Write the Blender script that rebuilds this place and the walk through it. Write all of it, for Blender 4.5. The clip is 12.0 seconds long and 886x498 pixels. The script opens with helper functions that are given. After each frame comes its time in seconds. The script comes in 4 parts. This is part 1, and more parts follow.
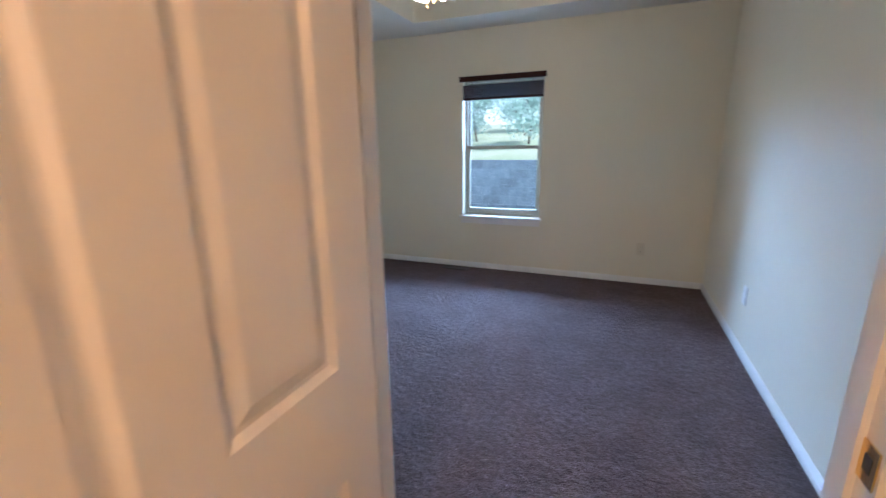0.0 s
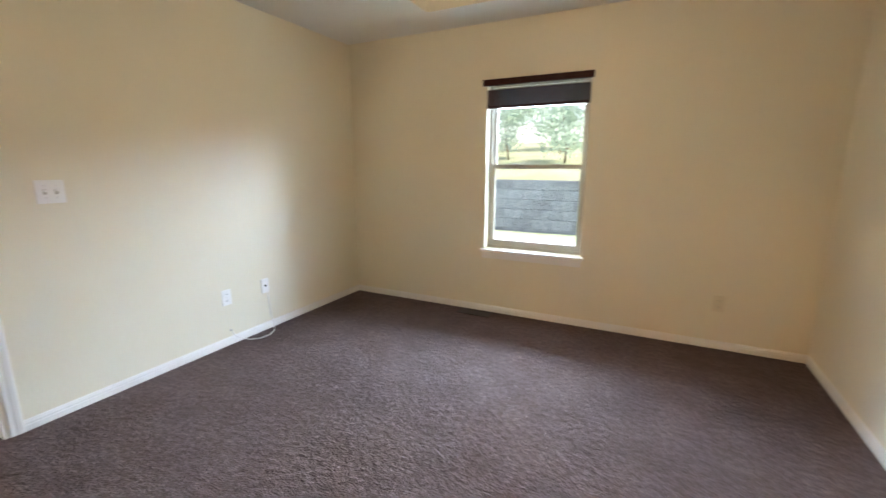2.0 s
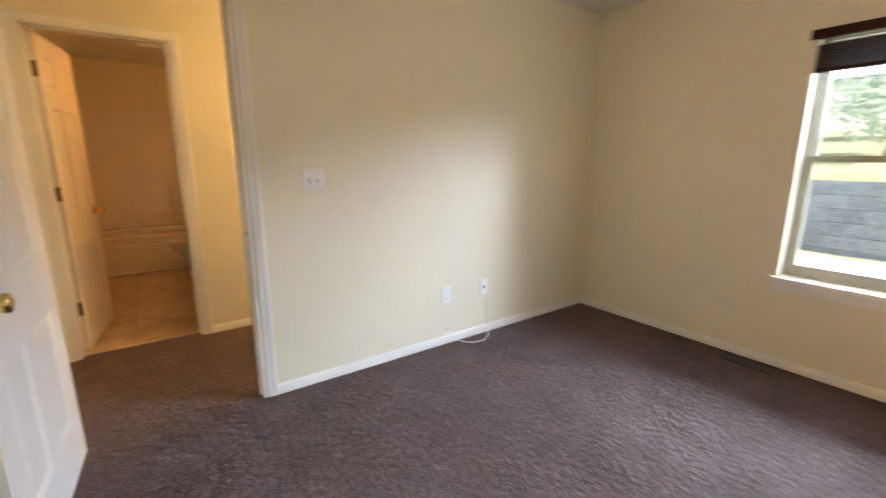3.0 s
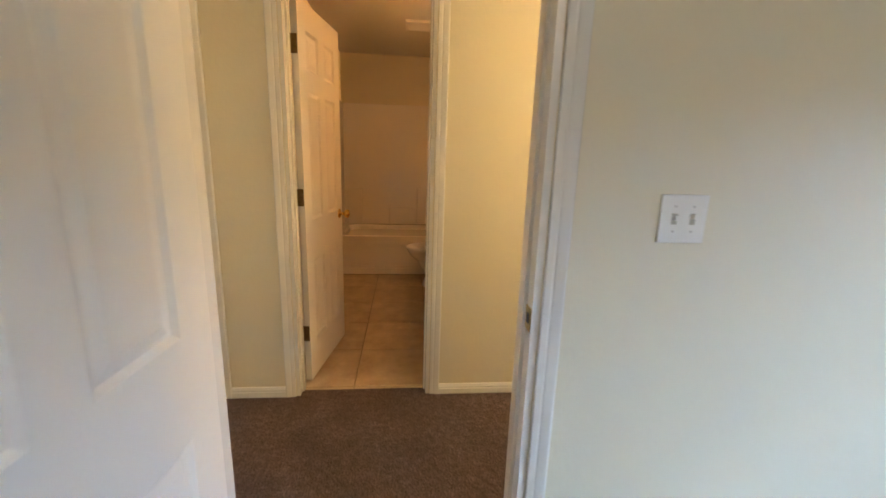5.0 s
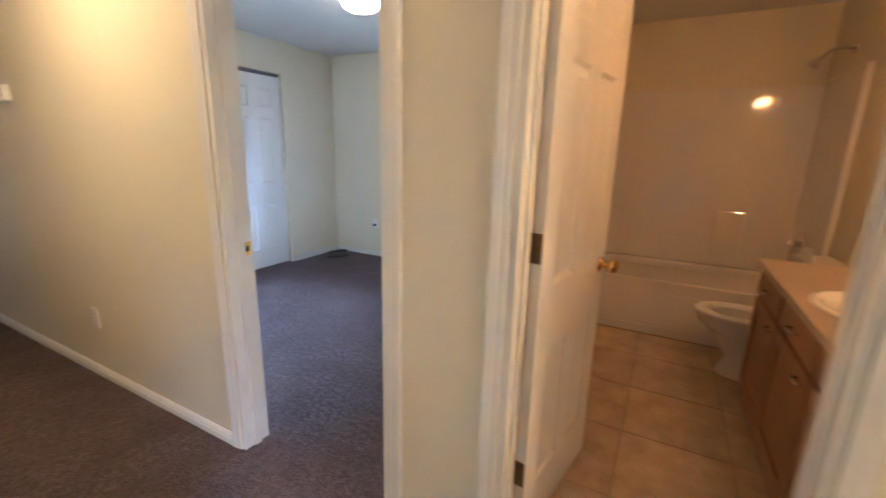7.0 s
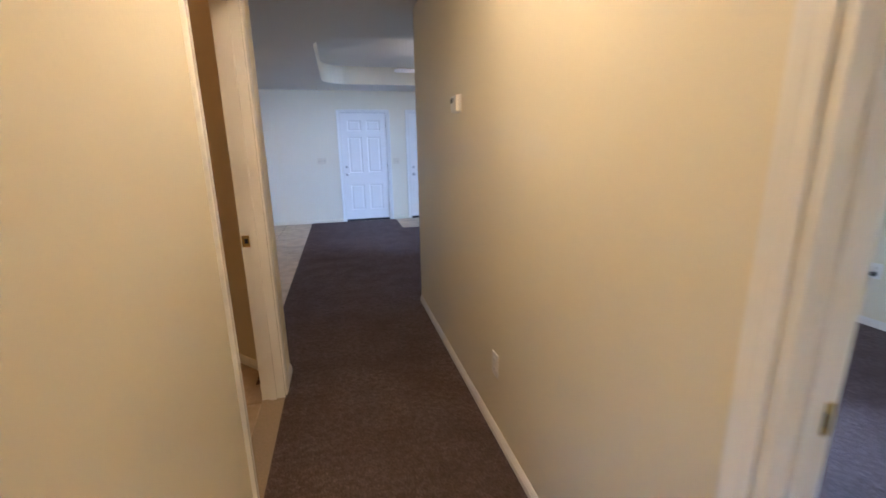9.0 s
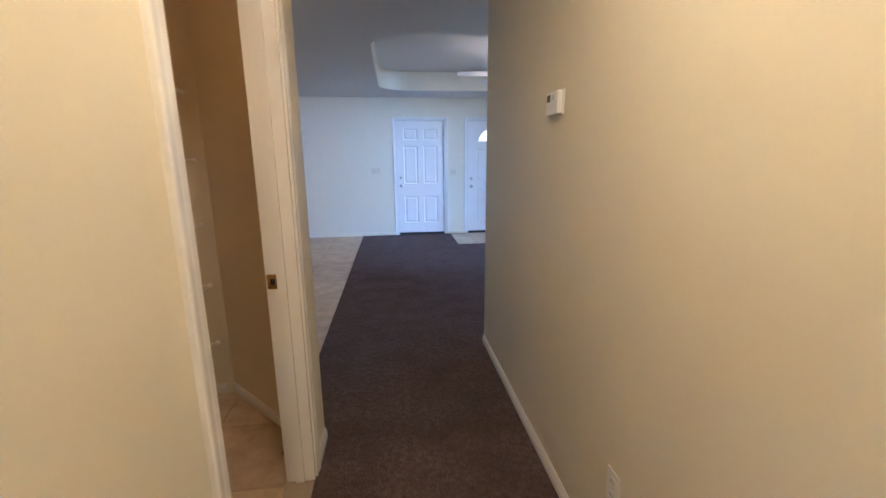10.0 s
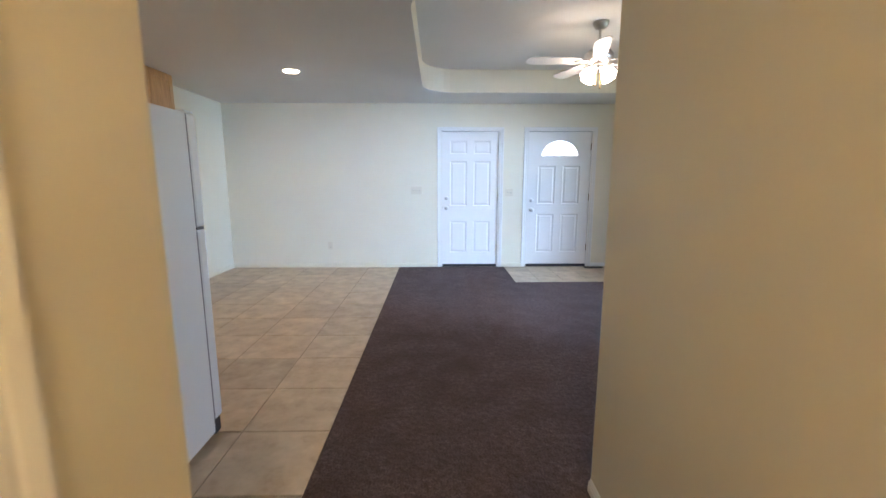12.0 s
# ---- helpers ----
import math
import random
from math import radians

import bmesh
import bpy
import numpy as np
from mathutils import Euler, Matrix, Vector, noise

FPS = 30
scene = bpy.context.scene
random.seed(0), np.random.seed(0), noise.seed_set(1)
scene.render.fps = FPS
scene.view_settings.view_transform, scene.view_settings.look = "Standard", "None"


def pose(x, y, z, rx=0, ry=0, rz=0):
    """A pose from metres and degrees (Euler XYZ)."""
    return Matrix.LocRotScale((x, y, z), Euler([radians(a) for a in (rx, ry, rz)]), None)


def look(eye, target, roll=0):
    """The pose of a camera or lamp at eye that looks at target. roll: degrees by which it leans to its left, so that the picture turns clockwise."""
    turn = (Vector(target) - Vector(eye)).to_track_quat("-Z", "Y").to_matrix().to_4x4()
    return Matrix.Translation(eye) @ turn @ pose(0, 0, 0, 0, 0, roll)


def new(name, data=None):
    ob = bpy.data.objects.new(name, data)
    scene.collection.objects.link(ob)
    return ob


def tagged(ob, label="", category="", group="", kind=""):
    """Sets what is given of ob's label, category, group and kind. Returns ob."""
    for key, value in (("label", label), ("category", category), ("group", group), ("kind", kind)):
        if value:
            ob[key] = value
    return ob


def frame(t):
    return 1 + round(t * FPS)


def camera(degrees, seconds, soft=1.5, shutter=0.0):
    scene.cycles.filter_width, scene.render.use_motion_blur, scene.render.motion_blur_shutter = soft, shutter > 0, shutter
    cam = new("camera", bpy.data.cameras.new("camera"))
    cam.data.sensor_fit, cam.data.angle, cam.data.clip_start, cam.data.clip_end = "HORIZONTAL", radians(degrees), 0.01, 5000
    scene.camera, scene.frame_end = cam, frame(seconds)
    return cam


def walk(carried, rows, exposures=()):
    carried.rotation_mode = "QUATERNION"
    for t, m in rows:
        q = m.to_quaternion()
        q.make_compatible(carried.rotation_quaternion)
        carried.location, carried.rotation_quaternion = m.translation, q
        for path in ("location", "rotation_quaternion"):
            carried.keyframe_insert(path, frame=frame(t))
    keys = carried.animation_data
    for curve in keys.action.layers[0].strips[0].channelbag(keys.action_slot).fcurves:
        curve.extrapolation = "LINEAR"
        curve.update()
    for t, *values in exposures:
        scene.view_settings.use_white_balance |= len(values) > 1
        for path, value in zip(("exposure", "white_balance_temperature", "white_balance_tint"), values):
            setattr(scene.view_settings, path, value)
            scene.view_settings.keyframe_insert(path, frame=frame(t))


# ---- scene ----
cam = camera(93.8, 12.0, shutter=0.4)
PATH = [
    (0, (2.909, -0.423, 1.308), (2.173, 1.374, 0.828), -0.8),
    (0.5, (2.898, -0.207, 1.33), (2.484, 1.682, 0.82), 0.1),
    (1, (2.865, -0.009, 1.34), (2.582, 1.917, 0.882), -0.2),
    (1.5, (2.808, 0.227, 1.317), (2.31, 2.118, 0.896), -0.3),
    (2, (2.7, 0.424, 1.309), (1.824, 2.177, 0.909), -0.0),
    (2.5, (2.5, 0.597, 1.308), (1.254, 2.107, 0.902), -0.1),
    (3, (2.248, 0.686, 1.282), (0.65, 1.813, 0.862), 0.1),
    (3.5, (1.942, 0.73, 1.3), (0.109, 1.404, 0.868), 1.0),
    (3.7, (1.804, 0.739, 1.306), (-0.073, 1.279, 0.877), 1.0),
    (5.3, (0.734, 0.757, 1.307), (-1.213, 0.906, 0.875), 1.4),
    (5.5, (0.604, 0.749, 1.321), (-1.348, 0.86, 0.901), 1.0),
    (5.8, (0.404, 0.743, 1.342), (-1.552, 0.729, 0.925), 1.1),
    (6, (0.293, 0.755, 1.345), (-1.659, 0.603, 0.938), 1.0),
    (6.1, (0.236, 0.753, 1.342), (-1.71, 0.522, 0.941), 1.3),
    (6.5, (0.054, 0.7, 1.334), (-1.823, 0.159, 0.905), 1.4),
    (7, (-0.148, 0.523, 1.334), (-1.867, -0.389, 0.872), 1.4),
    (7.5, (-0.324, 0.32, 1.317), (-1.753, -0.989, 0.823), 1.4),
    (7.7, (-0.388, 0.247, 1.33), (-1.654, -1.215, 0.819), 1.7),
    (9.3, (-0.515, -0.741, 1.359), (-0.867, -2.657, 0.904), -0.7),
    (9.5, (-0.51, -0.847, 1.355), (-0.808, -2.773, 0.909), -0.1),
    (10, (-0.507, -1.184, 1.383), (-0.734, -3.124, 0.955), -0.5),
    (10.5, (-0.542, -1.565, 1.366), (-0.7, -3.51, 0.926), -1.4),
    (11, (-0.582, -1.89, 1.359), (-0.634, -3.833, 0.888), -0.5),
    (11.5, (-0.52, -2.202, 1.356), (-0.571, -4.163, 0.968), -0.7),
    (12, (-0.501, -2.52, 1.318), (-0.533, -4.493, 0.991), 0.0),
]
# exposure and white balance follow the clip's camera
EXPOSURES = [(0.0, 1.18, 5350, 19), (0.5, 1.4, 5750, 16), (1.0, 1.58, 6550, 18), (1.6, 1.56, 7350, 20), (3.0, 1.52, 8300, 25), (3.7, 1.63, 7100, 19), (5.5, 1.42, 6550, 18), (6.0, 1.54, 5050, 21), (6.5, 1.6, 5150, 24), (7.0, 1.72, 5600, 26), (7.7, 1.78, 6250, 25), (9.5, 1.52, 5200, 27), (10.1, 1.72, 5150, 24), (10.8, 2.05, 6200, 22), (12.0, 2.22, 6000, 20)]
walk(cam, [(t, look(eye, target, roll)) for t, eye, target, roll in PATH], EXPOSURES)

# ---- world and sun ----
world = bpy.data.worlds.new("sky")
scene.world = world
world.use_nodes = True
sky = world.node_tree.nodes.new("ShaderNodeTexSky")
sky.sky_type, sky.sun_disc = "NISHITA", False
sky.sun_elevation, sky.sun_rotation = radians(55), radians(84)
world.node_tree.nodes["Background"].inputs["Strength"].default_value = 0.15
world.node_tree.links.new(sky.outputs[0], world.node_tree.nodes["Background"].inputs["Color"])
sun = new("sun", bpy.data.lights.new("sun", "SUN"))
sun.data.energy, sun.data.angle, sun.data.color = 4.5, radians(0.5), (1.0, 0.95, 0.87)
sun.matrix_world = look((8, 0.8, 12), (0, 0, 0))


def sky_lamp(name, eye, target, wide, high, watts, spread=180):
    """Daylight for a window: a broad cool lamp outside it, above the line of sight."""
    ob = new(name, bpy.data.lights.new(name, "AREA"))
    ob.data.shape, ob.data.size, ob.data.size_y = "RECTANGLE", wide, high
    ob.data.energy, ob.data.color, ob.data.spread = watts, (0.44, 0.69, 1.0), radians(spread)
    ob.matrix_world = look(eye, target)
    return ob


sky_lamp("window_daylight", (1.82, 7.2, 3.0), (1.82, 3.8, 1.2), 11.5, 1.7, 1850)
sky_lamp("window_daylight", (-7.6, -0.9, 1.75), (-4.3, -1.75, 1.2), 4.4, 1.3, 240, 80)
# weak lamps added at the two unseen windows, living room and far bedroom
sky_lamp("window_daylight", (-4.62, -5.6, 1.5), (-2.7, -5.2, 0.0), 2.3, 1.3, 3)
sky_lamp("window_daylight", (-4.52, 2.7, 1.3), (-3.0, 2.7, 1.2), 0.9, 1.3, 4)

WARM = (1.0, 0.66, 0.32)
SOFT = (1.0, 0.80, 0.56)

# ---- materials ----


def material(name, colour, rough=0.5, metal=0.0, grain=None, stain=None, bump=None, spec=0.5, random_piece=0.0, coat=0.0, layers=None):
    """grain, stain: (scale, second colour, amount). bump: list of (scale, strength, distance)."""
    m = bpy.data.materials.new(name)
    m.use_nodes = True
    nt = m.node_tree
    bsdf = nt.nodes["Principled BSDF"]
    bsdf.inputs["Roughness"].default_value = rough
    bsdf.inputs["Metallic"].default_value = metal
    bsdf.inputs["Specular IOR Level"].default_value = spec
    bsdf.inputs["Coat Weight"].default_value = coat
    coord = nt.nodes.new("ShaderNodeTexCoord")
    geo = nt.nodes.new("ShaderNodeNewGeometry")
    base = nt.nodes.new("ShaderNodeRGB")
    base.outputs[0].default_value = (*colour, 1)
    last = base.outputs[0]
    for layer in layers or (stain, grain):
        if not layer:
            continue
        scale, second, amount = layer
        n = nt.nodes.new("ShaderNodeTexNoise")
        n.inputs["Scale"].default_value = scale
        n.inputs["Detail"].default_value = 5
        nt.links.new(geo.outputs["Position"], n.inputs["Vector"])
        ramp = nt.nodes.new("ShaderNodeMapRange")
        ramp.inputs["From Min"].default_value, ramp.inputs["From Max"].default_value = 0.38, 0.62
        ramp.inputs["To Max"].default_value = amount
        nt.links.new(n.outputs["Fac"], ramp.inputs["Value"])
        mix = nt.nodes.new("ShaderNodeMix")
        mix.data_type = "RGBA"
        nt.links.new(ramp.outputs[0], mix.inputs["Factor"])
        nt.links.new(last, mix.inputs["A"])
        mix.inputs["B"].default_value = (*second, 1)
        last = mix.outputs["Result"]
    if random_piece:
        info = nt.nodes.new("ShaderNodeObjectInfo")
        mr = nt.nodes.new("ShaderNodeMapRange")
        mr.inputs["To Min"].default_value, mr.inputs["To Max"].default_value = 1 - random_piece, 1 + random_piece
        nt.links.new(info.outputs["Random"], mr.inputs["Value"])
        hsv = nt.nodes.new("ShaderNodeHueSaturation")
        nt.links.new(mr.outputs[0], hsv.inputs["Value"])
        nt.links.new(last, hsv.inputs["Color"])
        last = hsv.outputs[0]
    nt.links.new(last, bsdf.inputs["Base Color"])
    normal = None
    for scale, strength, distance in bump or ():
        n = nt.nodes.new("ShaderNodeTexNoise")
        n.inputs["Scale"].default_value = scale
        n.inputs["Detail"].default_value = 3
        nt.links.new(geo.outputs["Position"], n.inputs["Vector"])
        b = nt.nodes.new("ShaderNodeBump")
        b.inputs["Strength"].default_value, b.inputs["Distance"].default_value = strength, distance
        nt.links.new(n.outputs["Fac"], b.inputs["Height"])
        if normal:
            nt.links.new(normal, b.inputs["Normal"])
        normal = b.outputs[0]
    if normal:
        nt.links.new(normal, bsdf.inputs["Normal"])
    return m


def glowing(name, colour, strength):
    m = bpy.data.materials.new(name)
    m.use_nodes = True
    bsdf = m.node_tree.nodes["Principled BSDF"]
    bsdf.inputs["Base Color"].default_value = (0.9, 0.88, 0.82, 1)
    bsdf.inputs["Emission Color"].default_value = (*colour, 1)
    bsdf.inputs["Emission Strength"].default_value = strength
    bsdf.inputs["Roughness"].default_value = 0.3
    return m


def clear_glass(name):
    m = bpy.data.materials.new(name)
    m.use_nodes = True
    bsdf = m.node_tree.nodes["Principled BSDF"]
    bsdf.inputs["Base Color"].default_value = (0.97, 0.99, 0.98, 1)
    bsdf.inputs["Roughness"].default_value = 0.0
    bsdf.inputs["Transmission Weight"].default_value = 1.0
    bsdf.inputs["IOR"].default_value = 1.05
    return m


def wood(name, light, dark, rough, along):
    m = bpy.data.materials.new(name)
    m.use_nodes = True
    nt = m.node_tree
    bsdf = nt.nodes["Principled BSDF"]
    geo = nt.nodes.new("ShaderNodeNewGeometry")
    mp = nt.nodes.new("ShaderNodeMapping")
    mp.inputs["Scale"].default_value = along
    nt.links.new(geo.outputs["Position"], mp.inputs["Vector"])
    n = nt.nodes.new("ShaderNodeTexNoise")
    n.inputs["Scale"].default_value, n.inputs["Detail"].default_value, n.inputs["Distortion"].default_value = 6, 8, 0.6
    nt.links.new(mp.outputs[0], n.inputs["Vector"])
    ramp = nt.nodes.new("ShaderNodeValToRGB")
    ramp.color_ramp.elements[0].color, ramp.color_ramp.elements[1].color = (*dark, 1), (*light, 1)
    ramp.color_ramp.elements[0].position, ramp.color_ramp.elements[1].position = 0.35, 0.65
    nt.links.new(n.outputs["Fac"], ramp.inputs["Fac"])
    nt.links.new(ramp.outputs[0], bsdf.inputs["Base Color"])
    bsdf.inputs["Roughness"].default_value = rough
    b = nt.nodes.new("ShaderNodeBump")
    b.inputs["Strength"].default_value, b.inputs["Distance"].default_value = 0.2, 0.002
    nt.links.new(n.outputs["Fac"], b.inputs["Height"])
    nt.links.new(b.outputs[0], bsdf.inputs["Normal"])
    return m


M_WALL = material("cream_wall_paint", (0.74, 0.685, 0.535), 0.5, stain=(1.3, (0.72, 0.66, 0.505), 0.6), bump=[(60, 0.16, 0.004), (260, 0.10, 0.001)])
M_CEIL = material("ceiling_paint", (0.74, 0.73, 0.69), 0.8, stain=(0.9, (0.70, 0.69, 0.65), 0.6), bump=[(38, 0.25, 0.006), (180, 0.15, 0.002)])
M_TRIM = material("white_trim_paint", (0.80, 0.79, 0.75), 0.24, stain=(3, (0.76, 0.74, 0.69), 0.5), bump=[(90, 0.05, 0.001)])
M_DOOR = material("white_door_paint", (0.80, 0.78, 0.74), 0.38, stain=(4, (0.77, 0.75, 0.70), 0.5), bump=[(140, 0.06, 0.001)])
M_CARPET = material("brown_carpet", (0.156, 0.113, 0.107), 1.0, layers=[(1.1, (0.104, 0.074, 0.070), 0.8), (5, (0.212, 0.157, 0.147), 0.6), (32, (0.088, 0.062, 0.058), 0.65), (105, (0.038, 0.028, 0.027), 0.55)], bump=[(120, 0.75, 0.012), (30, 0.7, 0.018)], spec=0.05)
M_CARPET.node_tree.nodes["Principled BSDF"].inputs["Sheen Weight"].default_value = 0.07
M_CARPET.node_tree.nodes["Principled BSDF"].inputs["Sheen Tint"].default_value = (0.72, 0.62, 0.66, 1)
M_TILE = material("beige_floor_tile", (0.57, 0.45, 0.31), 0.35, layers=[(2.3, (0.64, 0.52, 0.37), 0.9), (7, (0.39, 0.285, 0.18), 0.85), (24, (0.52, 0.41, 0.28), 0.6)], bump=[(20, 0.12, 0.003)], random_piece=0.13)
M_GROUT = material("tile_grout", (0.36, 0.29, 0.21), 0.9, grain=(120, (0.29, 0.23, 0.16), 0.6))
M_BRASS = material("polished_brass", (0.78, 0.56, 0.22), 0.2, 1.0, stain=(60, (0.65, 0.45, 0.17), 0.5))
M_HINGE = material("aged_brass_hinge", (0.22, 0.155, 0.08), 0.42, 1.0, stain=(80, (0.14, 0.10, 0.05), 0.6))
M_CHROME = material("chrome", (0.75, 0.75, 0.76), 0.12, 1.0)
M_NICKEL = material("brushed_nickel", (0.55, 0.53, 0.50), 0.28, 1.0)
M_PLASTIC = material("white_plastic", (0.82, 0.81, 0.78), 0.3, stain=(30, (0.78, 0.77, 0.72), 0.4))
M_ALMOND = material("almond_plastic", (0.68, 0.61, 0.46), 0.35, stain=(30, (0.64, 0.57, 0.42), 0.4))
M_BLACK = material("black_plastic", (0.02, 0.02, 0.022), 0.45)
M_BLIND = wood("dark_blind_wood", (0.050, 0.014, 0.011), (0.022, 0.007, 0.006), 0.5, (3, 20, 40))
M_BLIND.node_tree.nodes["Principled BSDF"].inputs["Specular IOR Level"].default_value = 0.12
M_VINYL = material("tan_vinyl_frame", (0.41, 0.38, 0.30), 0.4, stain=(8, (0.37, 0.34, 0.27), 0.5))
M_GLASS = clear_glass("window_glass")
M_VENT = material("dark_brown_vent", (0.018, 0.012, 0.009), 0.5)
M_ACRYL = material("white_tub_acrylic", (0.80, 0.76, 0.71), 0.07, stain=(2.5, (0.77, 0.73, 0.68), 0.5), coat=0.3)
M_PORC = material("white_porcelain", (0.84, 0.82, 0.78), 0.08, stain=(6, (0.81, 0.79, 0.75), 0.3))
M_OAK = wood("oak_cabinet_wood", (0.40, 0.20, 0.075), (0.26, 0.12, 0.045), 0.38, (8, 8, 1.0))
M_MAPLE = wood("light_maple_cabinet_wood", (0.60, 0.37, 0.17), (0.46, 0.27, 0.12), 0.4, (8, 8, 1.0))
M_COUNTER = material("beige_laminate", (0.52, 0.40, 0.28), 0.3, grain=(150, (0.40, 0.30, 0.20), 0.7), stain=(12, (0.58, 0.46, 0.33), 0.5))
M_FRIDGE = material("white_enamel", (0.82, 0.83, 0.83), 0.28, bump=[(320, 0.06, 0.0006)], stain=(3, (0.80, 0.81, 0.81), 0.4))
M_WIRE = material("white_coated_wire", (0.80, 0.79, 0.75), 0.35)
M_LAMP = glowing("lit_frosted_glass", SOFT, 14.0)
M_LAMP_SOFT = glowing("lit_dim_frosted_glass", SOFT, 9.0)
M_GASKET = material("grey_rubber_gasket", (0.16, 0.165, 0.175), 0.7)
M_DOME = glowing("lit_dome_glass", (1.0, 0.73, 0.36), 44.0)
M_DOME_DIM = glowing("lit_small_dome_glass", (1.0, 0.45, 0.12), 2.7)
M_DOME_EVEN = glowing("lit_even_dome_glass", (1.0, 0.73, 0.36), 22.0)
M_DOME_AMBER = glowing("lit_amber_dome_glass", (1.0, 0.56, 0.27), 38.0)
M_DOME_COOL = glowing("lit_white_dome_glass", (1.0, 0.86, 0.62), 10.0)
M_VAN = glowing("lit_vanity_globe", (1.0, 0.52, 0.18), 29.0)
M_CAN = glowing("lit_recessed_lens", (1.0, 0.70, 0.40), 36.0)
M_FANWOOD = material("white_fan_blade", (0.78, 0.76, 0.72), 0.4, stain=(6, (0.72, 0.70, 0.66), 0.5))
M_BLOCK = material("grey_retaining_block", (0.15, 0.158, 0.188), 0.95, grain=(45, (0.115, 0.12, 0.14), 0.8), stain=(7, (0.20, 0.205, 0.235), 0.9), bump=[(30, 1.0, 0.04)], random_piece=0.16)
M_GRASS = material("lawn_and_soil", (0.25, 0.30, 0.19), 1.0, grain=(30, (0.19, 0.23, 0.13), 0.7), stain=(0.8, (0.34, 0.37, 0.29), 0.9), bump=[(50, 1.0, 0.03)])
M_LEAF = material("tree_leaves", (0.11, 0.17, 0.13), 0.6, stain=(2.0, (0.10, 0.15, 0.08), 0.8), random_piece=0.2)
thin = M_LEAF.node_tree.nodes.new("ShaderNodeBsdfTranslucent")
thin.inputs["Color"].default_value = (0.50, 0.66, 0.60, 1)
leaf_mix = M_LEAF.node_tree.nodes.new("ShaderNodeMixShader")
leaf_mix.inputs["Fac"].default_value = 0.75
M_LEAF.node_tree.links.new(M_LEAF.node_tree.nodes["Principled BSDF"].outputs[0], leaf_mix.inputs[1])
M_LEAF.node_tree.links.new(thin.outputs[0], leaf_mix.inputs[2])
M_LEAF.node_tree.links.new(leaf_mix.outputs[0], M_LEAF.node_tree.nodes["Material Output"].inputs["Surface"])
M_BARK = material("tree_bark", (0.14, 0.10, 0.07), 0.9, grain=(25, (0.08, 0.055, 0.04), 0.8), bump=[(20, 0.8, 0.03)])
M_SIDING = material("outer_siding", (0.45, 0.43, 0.38), 0.8, stain=(2, (0.40, 0.38, 0.34), 0.6))

# ---- mesh helpers ----


def mesh_object(name, bm, mat, parent=None, smooth=False, label=""):
    bmesh.ops.recalc_face_normals(bm, faces=bm.faces)
    me = bpy.data.meshes.new(name)
    bm.to_mesh(me)
    bm.free()
    me.materials.append(mat)
    if smooth:
        for p in me.polygons:
            p.use_smooth = True
    ob = new(name, me)
    if parent:
        ob.parent = parent
    if label:
        ob["label"] = label
    return ob


def part(name, bm, mat, parent, label="", smooth=False):
    return mesh_object(name, bm, mat, parent, smooth, label)


def empty(name, m=None):
    ob = new(name)
    ob.empty_display_size = 0.05
    if m is not None:
        ob.matrix_world = m
    return ob


def box(bm, x0, x1, y0, y1, z0, z1, bevel=0.0):
    v = [bm.verts.new((x, y, z)) for x in (x0, x1) for y in (y0, y1) for z in (z0, z1)]
    f = [bm.faces.new([v[i] for i in q]) for q in ((0, 1, 3, 2), (4, 6, 7, 5), (0, 4, 5, 1), (2, 3, 7, 6), (0, 2, 6, 4), (1, 5, 7, 3))]
    if bevel:
        edges = list({e for q in f for e in q.edges})
        bmesh.ops.bevel(bm, geom=edges, offset=bevel, segments=2, affect="EDGES", profile=0.6)
    return bm


def boxes(*dims, bevel=0.0):
    bm = bmesh.new()
    for d in dims:
        box(bm, *d, bevel=bevel)
    return bm


def loft(bm, rings, closed=True, cap=True):
    """rings: lists of points of one length, joined in turn."""
    rows = [[bm.verts.new(p) for p in r] for r in rings]
    n = len(rows[0])
    for a, b in zip(rows, rows[1:]):
        for i in range(n if closed else n - 1):
            j = (i + 1) % n
            bm.faces.new((a[i], a[j], b[j], b[i]))
    if cap:
        bm.faces.new(rows[0][::-1])
        bm.faces.new(rows[-1])
    return bm


def turned(profile, n=24, axis="z", at=(0, 0, 0), cap=True):
    """A body of revolution from (radius, height) pairs."""
    rings = []
    for r, h in profile:
        ring = []
        for k in range(n):
            a = 2 * math.pi * k / n
            c, s = r * math.cos(a), r * math.sin(a)
            p = {"z": (c, s, h), "x": (h, c, s), "y": (c, h, s)}[axis]
            ring.append((p[0] + at[0], p[1] + at[1], p[2] + at[2]))
        rings.append(ring)
    return loft(bmesh.new(), rings, cap=cap)


def tube(points, r, n=8):
    """A round rod along points."""
    pts = [Vector(p) for p in points]
    rings = []
    for i, p in enumerate(pts):
        d = (pts[min(i + 1, len(pts) - 1)] - pts[max(i - 1, 0)]).normalized()
        side = d.cross(Vector((0, 0, 1)) if abs(d.z) < 0.9 else Vector((1, 0, 0))).normalized()
        up = side.cross(d)
        rings.append([p + r * (math.cos(2 * math.pi * k / n) * side + math.sin(2 * math.pi * k / n) * up) for k in range(n)])
    return loft(bmesh.new(), rings)


def structure(ob, label, category):
    return tagged(ob, label, category, kind="structure")


# ---- the plan: faces of the rooms, in metres ----
CEIL = 2.42
WX = -4.32          # inner face of the outer wall behind bath and bedrooms
HW, HE = -1.16, -0.12   # hall faces
AX, AN, AS, AD = 3.738, 3.82, 0.17, 0.34   # first bedroom: east, north and south faces, side doorway
LS, LE, LN = -8.80, 2.60, -4.10  # living space: south, east, north faces
DOOR_H = 2.03


